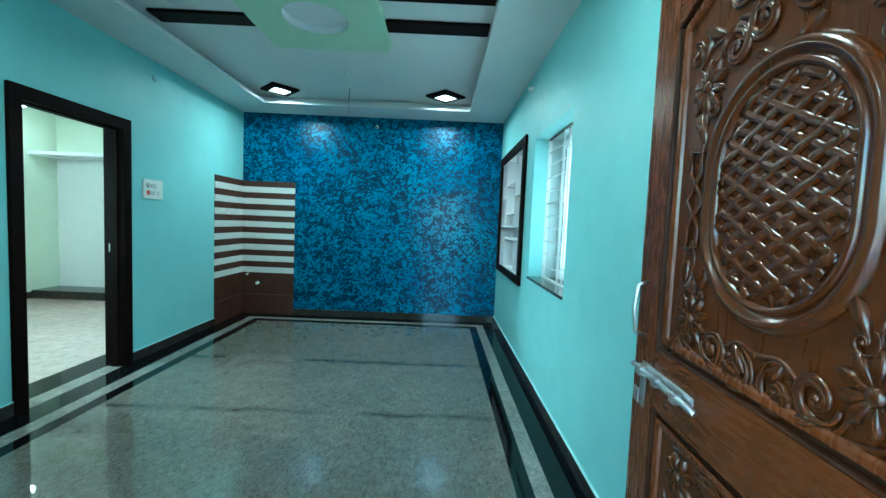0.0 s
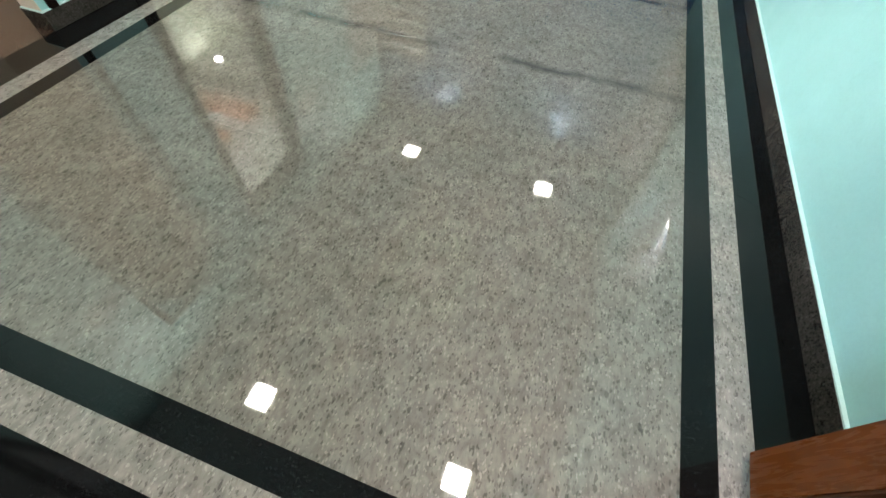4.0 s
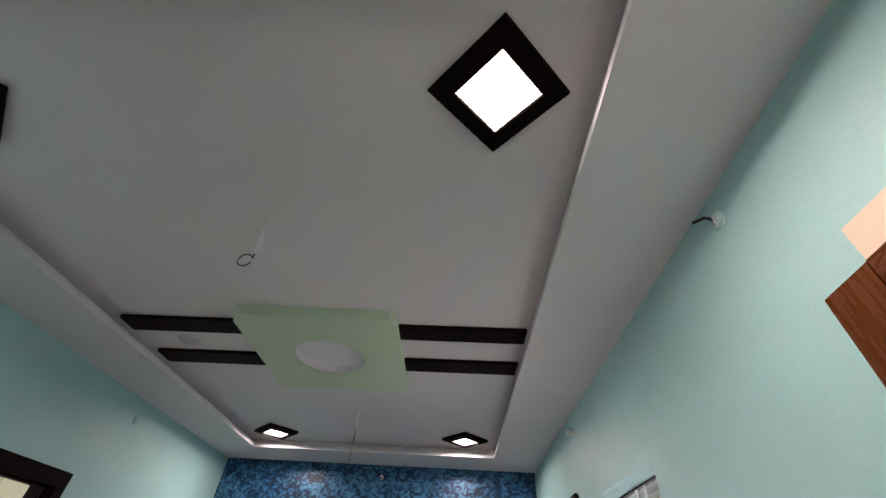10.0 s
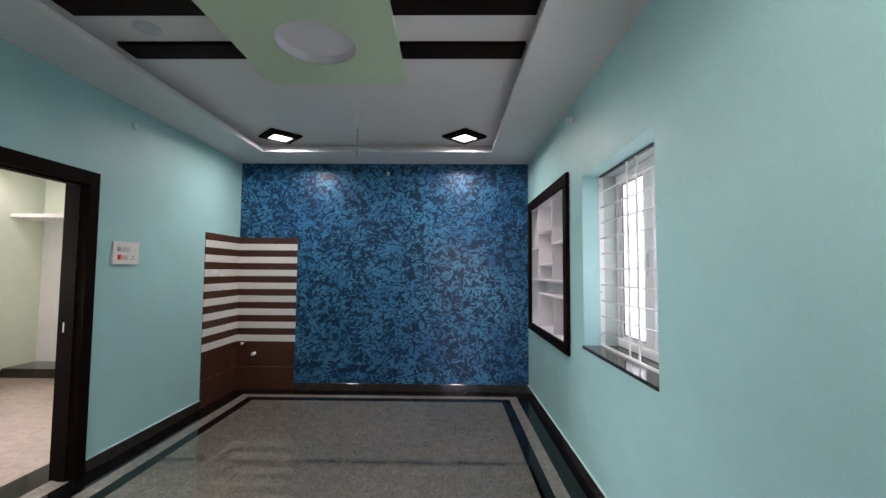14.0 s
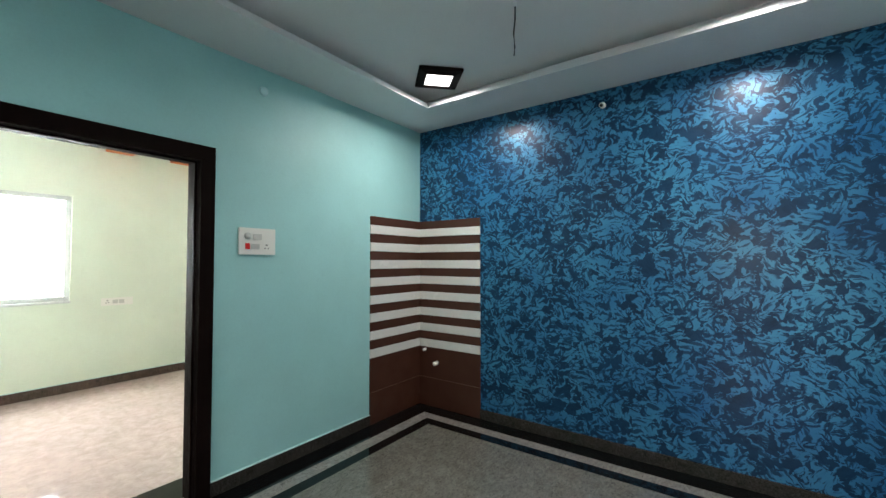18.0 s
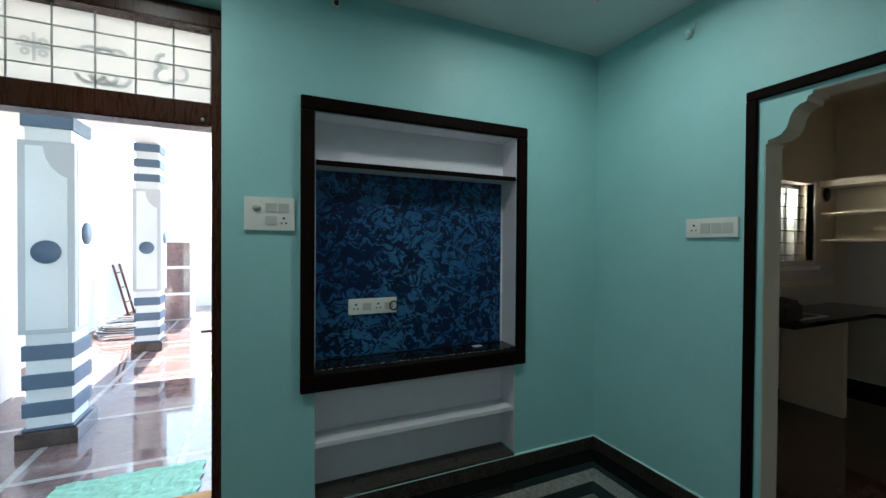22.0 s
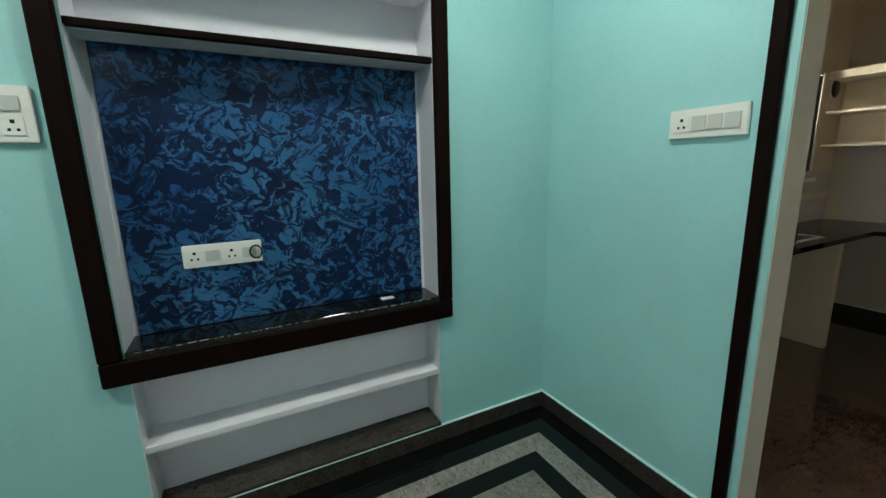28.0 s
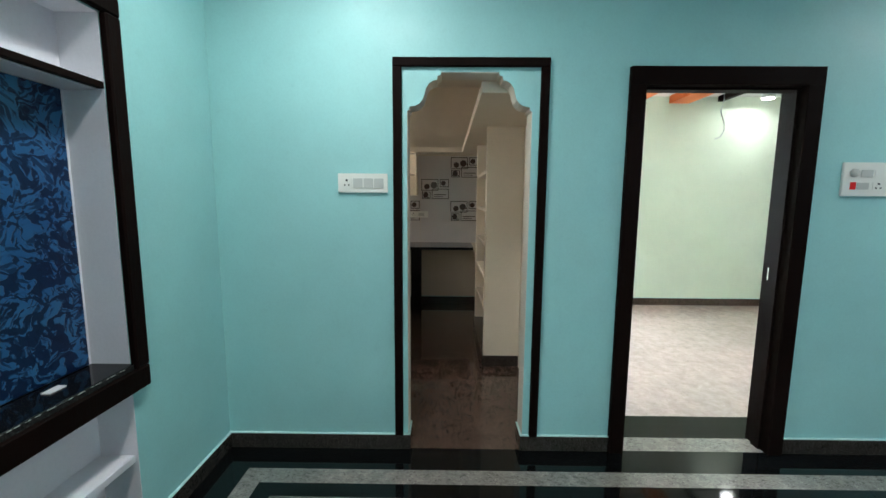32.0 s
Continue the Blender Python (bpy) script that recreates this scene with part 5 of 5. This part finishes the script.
tagged(box("trim_porch_wainscot", 1.922, 1.93, -9.0, 0.36, -0.02, 1.3, paint("pale_blue_white_paint", (0.69, 0.735, 0.76), 0.5)), "pale blue-white wainscot of the porch wall", "wainscot", kind="structure")
tagged(box("baseboard", 1.915, 1.93, -9.0, 0.36, PORCH, -0.02, MAROON), "maroon skirting of the porch wall", "skirting", kind="structure")
tagged(box("ceiling_porch", -2.6, 2.1, -5.0, 0.36, 3.0, 3.15, PORCHWHITE), "white porch ceiling slab", "ceiling", kind="structure")
tagged(box("beam_porch", 0.78, 1.05, -5.0, 0.36, 2.85, 3.0, PORCHWHITE), "white beam over the porch columns", "beam", kind="structure")
tagged(box("wall_house_south", -6.25, -0.395, 0.345, 0.36, -0.24, 3.0, PORCHWHITE), "white outer face of the house", "wall", kind="structure")


def column(x0, x1, y0, y1):
    col = thing("porch_column", ((x0 + x1) / 2, (y0 + y1) / 2, PORCH), "white porch column with slate blue bands and raised panels", "column", "porch columns")
    box("base", x0 - 0.03, x1 + 0.03, y0 - 0.03, y1 + 0.03, PORCH, 0.0, BROWNSTONE, col, "dark maroon granite base", 0.004)
    box("shaft", x0 + 0.02, x1 - 0.02, y0 + 0.02, y1 - 0.02, 0.0, 2.85, COLUMNWHITE, col)
    box("plinth_moulding", x0, x1, y0, y1, 0.0, 0.02, GREYBLUE, col, "", 0.004)
    for z0, z1 in ((0.105, 0.212), (0.314, 0.426), (0.533, 0.645), (2.295, 2.40), (2.50, 2.61), (2.72, 2.83)):
        box("band", x0, x1, y0, y1, z0, z1, GREYBLUE, col, "slate blue band", 0.003)
    box("panel_block", x0 - 0.012, x1 + 0.012, y0 - 0.012, y1 + 0.012, 0.735, 2.19, PALEGREY, col, "pale grey panelled block", 0.004)
    w = 0.035
    inset = [(x0 + w, 0.77), (x1 - w, 0.77), (x1 - w, 2.15), (x0 + w + 0.14, 2.15), (x0 + w + 0.125, 2.06), (x0 + w + 0.09, 1.99), (x0 + w + 0.04, 1.94), (x0 + w, 1.92)]
    sheet("inset", inset[::-1], "y", y1 + 0.012, y1 + 0.018, COLUMNWHITE, col, "white inset with a curved corner")
    inset = [(y0 + w + 0.12, 0.77), (y1 - w, 0.77), (y1 - w, 2.15), (y0 + w, 2.15), (y0 + w, 1.16), (y0 + w + 0.03, 1.10), (y0 + w + 0.045, 1.0), (y0 + w + 0.08, 0.90)]
    sheet("inset", inset, "x", x0 - 0.018, x0 - 0.012, COLUMNWHITE, col, "white inset with a curved corner")
    xm, ym = (x0 + x1) / 2, (y0 + y1) / 2
    rod("disc", (xm, y1 + 0.018, 1.354), (xm, y1 + 0.03, 1.354), 0.088, GREYBLUE, col, "slate blue disc", 32)
    rod("disc", (x0 - 0.018, ym, 1.50), (x0 - 0.03, ym, 1.50), 0.088, GREYBLUE, col, "slate blue disc", 32)
    return col


col = column(0.755, 1.065, -1.65, -1.29)
copy_thing(col, Matrix.Translation((0.91, -1.47 - 2.93, PORCH)))

mat_cloth = thing("door_cloth", (0.2, -0.35, PORCH), "crumpled pale green cloth on the porch floor", "cloth")
bm = bmesh.new()
bmesh.ops.create_grid(bm, x_segments=40, y_segments=24, size=0.5)
for v in bm.verts:
    u, w = v.co.x, v.co.y
    v.co = (0.2 + u * 0.82 + 0.02 * noise.noise((u * 6, w * 6, 1)), -0.35 + w * 0.44 + 0.02 * noise.noise((u * 6, w * 6, 7)), PORCH + 0.012 + 0.012 * noise.noise((u * 9, w * 9, 3)) + 0.008 * noise.noise((u * 25, w * 18, 5)))
cloth = part("cloth", bm, paint("pale_green_cloth", (0.35, 0.65, 0.51), 0.9, 0.3), mat_cloth)
mod = cloth.modifiers.new("thickness", "SOLIDIFY")
mod.thickness = 0.004

hose = thing("hose_coil", (1.62, -5.75, PORCH), "thick coil of grey and brown pipe lying on the porch floor", "hose")
for k, (r, tint) in enumerate(((0.40, PALEGREY), (0.36, BROWNSTONE), (0.33, PALEGREY), (0.38, PALESTONE))):
    rng = random.Random(k)
    lean, x, y = rng.uniform(0, 6), 1.45 + rng.uniform(-0.04, 0.04), -5.6 + rng.uniform(-0.06, 0.06)
    pts = [(x + (r + 0.03 * math.sin(a * 2.3 + lean)) * math.cos(a), y + r * math.sin(a) * 0.9, PORCH + 0.014 + 0.035 * k + 0.006 * a + 0.02 * (1 + math.sin(a + lean))) for a in np.linspace(0, 18.5, 90)]
    tube("loop", pts, 0.012, tint, hose)
ladder = thing("wooden_ladder", (1.75, -6.6, PORCH), "short wooden ladder leaning on the porch wall", "ladder")
for y in (-6.45, -6.82):
    tube("rail", [(1.62, y, PORCH), (1.90, y, 1.02)], 0.02, TEAK, ladder, "", 6)
for k in range(4):
    f = 0.14 + k * 0.24
    rod("rung", (1.62 + 0.28 * f, -6.45, PORCH + 1.14 * f), (1.62 + 0.28 * f, -6.82, PORCH + 1.14 * f), 0.013, TEAK, ladder, "", 8)
tagged(box("trim_pilaster", 1.70, 1.93, -2.86, -2.5, PORCH, 3.0, PORCHWALL), "off-white pilaster on the porch wall", "pilaster", kind="structure")
bracket = thing("wall_bracket", (1.82, -2.5, 2.23), "slate blue scrolled corbel on the porch pilaster", "corbel")
box("back_plate", 1.735, 1.90, -2.5, -2.475, 2.23, 2.49, GREYBLUE, bracket, "", 0.004)
sheet("scroll", [(-2.475, 2.488), (-2.325, 2.488), (-2.33, 2.455), (-2.36, 2.44), (-2.35, 2.405), (-2.375, 2.365), (-2.405, 2.35), (-2.40, 2.32), (-2.42, 2.29), (-2.45, 2.27), (-2.475, 2.262)], "x", 1.765, 1.87, GREYBLUE, bracket)
box("cap", 1.745, 1.89, -2.474, -2.30, 2.489, 2.515, GREYBLUE, bracket, "", 0.004)
compound = tagged(carved("wall_compound_south", (-9, 2.1, -9.2, -9.0, -0.24, 1.6), [], PORCHWHITE), "white compound wall beyond the porch", "wall")
tagged(carved("wall_compound_west", (-9.2, -9, -9.2, 3, -0.24, 1.6), [], PORCHWHITE), "white compound wall beside the house", "wall")
pier = thing("gate_pier", (0.96, -7.0, -0.12), "white gate pier faced with maroon granite squares", "pier")
box("pier", 0.70, 1.22, -7.2, -6.8, PORCH, 1.75, PORCHWHITE, pier, "", 0.004)
for k in range(3):
    box("granite_square", 0.745, 1.17, -6.8, -6.785, PORCH + 0.02 + k * 0.53, PORCH + 0.49 + k * 0.53, MAROON, pier, "", 0.004)
# Unseen block, added so the frosted window has white light behind it.
unseen_block = tagged(carved("neighbour_house", (3.2, 9, 0.5, 9, -0.24, 6), [], PORCHWHITE), "unseen white wall added outside the hall window", "house", kind="structure")

# ---- bedroom ----
window_2 = thing("window_2", (-6.1, 3.3, 1.0), "bright white-framed bedroom window", "window", kind="structure")
picture_frame("bed", "x", -6.12, 0.06, 2.85, 3.80, 1.0, 2.15, 0.05, FRAMEWHITE, None, window_2)
pane = box("pane", -6.095, -6.09, 2.90, 3.75, 1.05, 2.10, FROST, window_2)
pane.visible_shadow = False
box("window_sill", -6.25, -6.0, 2.85, 3.80, 0.975, 1.0, FRAMEWHITE, window_2, "", 0.003)
wardrobe = thing("wardrobe_recess", (-5.4, 6.4, 0.1), "white built-in loft slab over a white recess in the bedroom", "loft", kind="structure")
box("loft_slab", -6.03, -4.9, 6.2, 6.65, 2.12, 2.17, WHITE, wardrobe, "", 0.003)
box("back_panel", -6.016, -4.95, 6.64, 6.649, 0.12, 2.12, WHITE, wardrobe)
box("plinth", -6.016, -4.95, 6.2, 6.636, 0.0005, 0.12, SKIRT, wardrobe, "dark granite plinth")
for y, m, x1 in ((4.2, ORANGE, -4.4), (4.86, ORANGE, -4.4), (5.39, BARWOOD, -4.4)):
    w = 0.13 if m is ORANGE else 0.03
    tagged(box("ceiling_bar", -6.0, x1, y - w, y + w, 2.705 if m is ORANGE else 2.73, 2.80, m, None, "", 0.003), "orange painted bar under the bedroom ceiling" if m is ORANGE else "dark bar under the bedroom ceiling", "ceiling bar", "bedroom ceiling bars")
bed_light = thing("bedroom_light", (-5.72, 5.80, 2.80), "round lit ceiling light in the bedroom", "ceiling light")
rod("rim", (-5.72, 5.80, 2.80), (-5.72, 5.80, 2.71), 0.075, WHITE, bed_light, "", 24)
rod("diffuser", (-5.72, 5.80, 2.71), (-5.72, 5.80, 2.70), 0.06, GLOWPANEL, bed_light, "glowing white panel", 24)
wire = thing("hanging_wire", (-5.6, 5.17, 2.80), "loose grey wire hanging from the bedroom ceiling", "wire")
tube("wire", [(-5.6, 5.17, 2.80), (-5.6, 5.18, 2.66), (-5.6, 5.15, 2.52), (-5.6, 5.20, 2.40), (-5.6, 5.21, 2.30), (-5.6, 5.17, 2.22), (-5.6, 5.11, 2.20)], 0.006, PALEGREY, wire)

board("x", -6.03, 1, 4.07, 4.37, 0.915, 1.005, "ivory switchboard low on the bedroom wall", [
    ("socket", 0.08, 0.2, 0.2, 0.6), ("switch", 0.34, 0.24, 0.17, 0.5), ("switch", 0.54, 0.24, 0.17, 0.5), ("blank", 0.74, 0.24, 0.17, 0.5)])

# ---- kitchen ----
worktop = tagged(sheet("worktop", [(-6.02, 0.585), (-4.15, 0.585), (-4.15, 1.10), (-5.45, 1.10), (-5.45, 2.17), (-6.02, 2.17)], "z", 0.82, 0.855, BLACKSTONE), "black granite L-shaped kitchen worktop", "worktop")
for x0, x1, y0, y1 in ((-5.5, -5.46, 1.40, 1.53), (-5.06, -5.0, 0.6, 1.06)):
    dark = y1 - y0 < 0.2
    tagged(box("worktop_support", x0, x1 if not dark else x0 + 0.05, y0, y1, 0, 0.82, BLACKSTONE if dark else CREAM, None, "", 0.003), "black granite worktop leg" if dark else "cream slab supporting the worktop", "support", "worktop supports")
tiles = thing("kitchen_tiles", (-6.02, 1.5, 0.86), "pale kitchen wall tiles printed with brown crockery motifs", "wall tiles", kind="structure")
TILE = paint("pale_glazed_tile", (0.62, 0.58, 0.58), 0.15, 0.05, 0.01)
TILELINE = mat("brown_print", (0.06, 0.035, 0.03), 0.2)
for i in range(5):
    for j in range(4):
        y0, z0 = 0.695 + i * 0.394, 0.857 + j * 0.2905
        y1 = min(y0 + 0.392, 2.46)
        box("wall_tile", -6.02, -6.011, y0, y1, z0, z0 + 0.2885, TILE, tiles, "", 0.0008)
for i in range(4):
    for j in range(2):
        x0, z0 = -6.0 + i * 0.392, 0.857 + j * 0.248
        if z0 < 1.2:
            box("wall_tile", x0, x0 + 0.39, 0.585, 0.594, z0, z0 + 0.19, TILE, tiles, "", 0.0008)


def motif(y, z, w=0.37, h=0.265):
    """A printed crockery motif: framed boxes, a pot, a cup and bars in the place of small print."""
    bm = bmesh.new()
    x0, x1 = -6.0108, -6.0098
    def bar(p0, p1, q0, q1):
        add_box(bm, x0, x1, y + p0 * w, y + p1 * w, z + q0 * h, z + q1 * h)
    def frame_lines(p0, p1, q0, q1, t=0.036):
        bar(p0, p1, q0, q0 + t), bar(p0, p1, q1 - t, q1), bar(p0, p0 + t * 0.7, q0, q1), bar(p1 - t * 0.7, p1, q0, q1)
    frame_lines(0.0, 0.62, 0.42, 1.0)
    frame_lines(0.38, 1.0, 0.0, 0.52)
    frame_lines(0.67, 1.0, 0.6, 1.0)
    frame_lines(0.02, 0.33, 0.0, 0.37)
    for p, q, r in ((0.2, 0.62, 0.1), (0.45, 0.7, 0.12), (0.16, 0.2, 0.1), (0.8, 0.8, 0.09)):
        bmesh.ops.create_cone(bm, cap_ends=True, segments=14, radius1=r * w, radius2=r * w * 0.8, depth=0.001, matrix=Matrix.Translation((-6.0103, y + p * w, z + q * h)) @ Matrix.Rotation(radians(90), 4, "Y"))
    bar(0.02, 0.3, 0.06, 0.1), bar(0.45, 0.9, 0.2, 0.24), bar(0.45, 0.8, 0.1, 0.13), bar(0.52, 0.62, 0.62, 0.66)
    part("printed_motif", bm, TILELINE, tiles, "brown printed crockery motif")


for y, z in ((1.10, 1.155), (1.888, 1.155), (1.494, 1.446), (1.888, 1.736)):
    motif(y, z)
hung = thing("hung_shelf", (-5.85, 1.0, 1.49), "cream open wall shelf under the kitchen loft", "shelf")
CREAMLIGHT = paint("light_cream_paint", (0.74, 0.66, 0.54), 0.5)
box("back", -6.011, -6.0, 0.6, 1.45, 1.5, 2.03, CREAMLIGHT, hung)
box("side", -6.0, -5.7, 1.43, 1.45, 1.5, 2.03, CREAMLIGHT, hung, "", 0.002)
for z in (1.49, 1.76):
    box("shelf", -6.0, -5.7, 0.6, 1.45 if z < 1.5 else 1.43, z, z + 0.02, CREAMLIGHT, hung, "", 0.002)
loft = tagged(sheet("kitchen_loft", [(-6.02, 0.585), (-5.7, 0.585), (-5.7, 2.03), (-2.845, 2.03), (-2.845, 2.47), (-6.02, 2.47)], "z", 2.035, 2.095, CREAMLIGHT), "cream L-shaped loft slab round the kitchen", "loft", kind="structure")
rack = thing("kitchen_shelf_unit", (-4.5, 2.3, 0.0), "cream built-in open shelf unit beside the arch", "shelf unit")
box("end_panel", -3.95, -3.89, 2.165, 2.47, 0.095, 2.035, CREAMLIGHT, rack, "", 0.003)
box("end_panel", -5.12, -5.06, 2.175, 2.47, 0.095, 2.035, CREAMLIGHT, rack, "", 0.003)
for z in (0.42, 0.72, 1.02, 1.34, 1.68):
    box("shelf", -5.06, -3.95, 2.185, 2.47, z, z + 0.03, CREAMLIGHT, rack, "", 0.002)
box("back", -5.06, -3.95, 2.46, 2.469, 0.095, 2.035, CREAMLIGHT, rack)
box("plinth", -5.12, -3.885, 2.155, 2.47, 0.0005, 0.095, SKIRT, rack, "dark granite plinth", 0.002)
board("x", -6.011, 1, 1.325, 1.585, 1.195, 1.28, "ivory switchboard on the kitchen tiles", [("socket", 0.1, 0.2, 0.3, 0.6), ("switch", 0.5, 0.25, 0.3, 0.5)])
window_3 = thing("window_3", (-5.3, 0.5, 1.25), "bright barred kitchen window", "window", kind="structure")
picture_frame("kit", "y", 0.42, 0.05, -5.6, -4.98, 1.25, 2.06, 0.045, FRAMEWHITE, None, window_3)
pane = box("pane", -5.555, -5.025, 0.44, 0.445, 1.295, 2.015, FROST, window_3)
pane.visible_shadow = False
for k in range(6):
    rod("grille_bar", (-5.6, 0.5, 1.35 + k * 0.12), (-4.98, 0.5, 1.35 + k * 0.12), 0.005, BLACK, window_3)
for x in (-5.36, -5.16):
    box("sash_upright", x - 0.02, x + 0.02, 0.425, 0.465, 1.295, 2.015, FRAMEWHITE, window_3, "white sash upright", 0.003)
box("window_sill", -5.66, -4.92, 0.47, 0.62, 1.205, 1.245, WHITE, window_3, "white painted sill", 0.004)
for x in (-5.64, -4.98):
    box("reveal_lining", x, x + 0.04, 0.52, 0.59, 1.247, 2.08, WHITE, window_3, "white painted reveal", 0.003)
# Unseen window, added only to let the fill lamp into the kitchen.
window_4 = thing("window_4", (-3.4, 0.5, 1.15), "unseen frosted window added to brighten the kitchen", "window", kind="structure")
picture_frame("front", "y", 0.42, 0.05, -3.75, -3.05, 1.15, 2.06, 0.045, FRAMEWHITE, None, window_4)
pane = box("pane", -3.705, -3.095, 0.44, 0.445, 1.195, 2.015, FROST, window_4)
pane.visible_shadow = False
sink = thing("kitchen_sink", (-4.6, 0.85, 0.855), "steel sink rim set in the black worktop", "sink")
carved("rim", (-4.85, -4.4, 0.68, 1.02, 0.8555, 0.862), [(-4.82, -4.43, 0.71, 0.99, 0, 2)], METAL, sink, "", "")
cooker = thing("black_appliance", (-4.3, 0.93, 0.855), "small black appliance with a sloping lid on the worktop", "appliance")
box("body", -4.43, -4.17, 0.81, 1.03, 0.856, 0.985, BLACK, cooker, "", 0.012, 2)
bm = bmesh.new()
add_box(bm, -4.425, -4.175, 0.815, 1.025, 0.985, 1.055, 0.02, 2)
for v in bm.verts:
    if v.co.z > 1.0:
        v.co.z -= 0.05 * (-4.175 - v.co.x) / 0.25
part("lid", bm, BLACK, cooker)
vent = thing("exhaust_vent", (-5.82, 0.585, 1.97), "dark round exhaust opening with a cream rim beside the kitchen window", "vent")
rod("rim", (-5.82, 0.584, 1.97), (-5.82, 0.594, 1.97), 0.085, CREAM, vent, "cream plastered rim", 24)
rod("opening", (-5.82, 0.59, 1.97), (-5.82, 0.596, 1.97), 0.072, BLACK, vent, "dark round opening", 24)
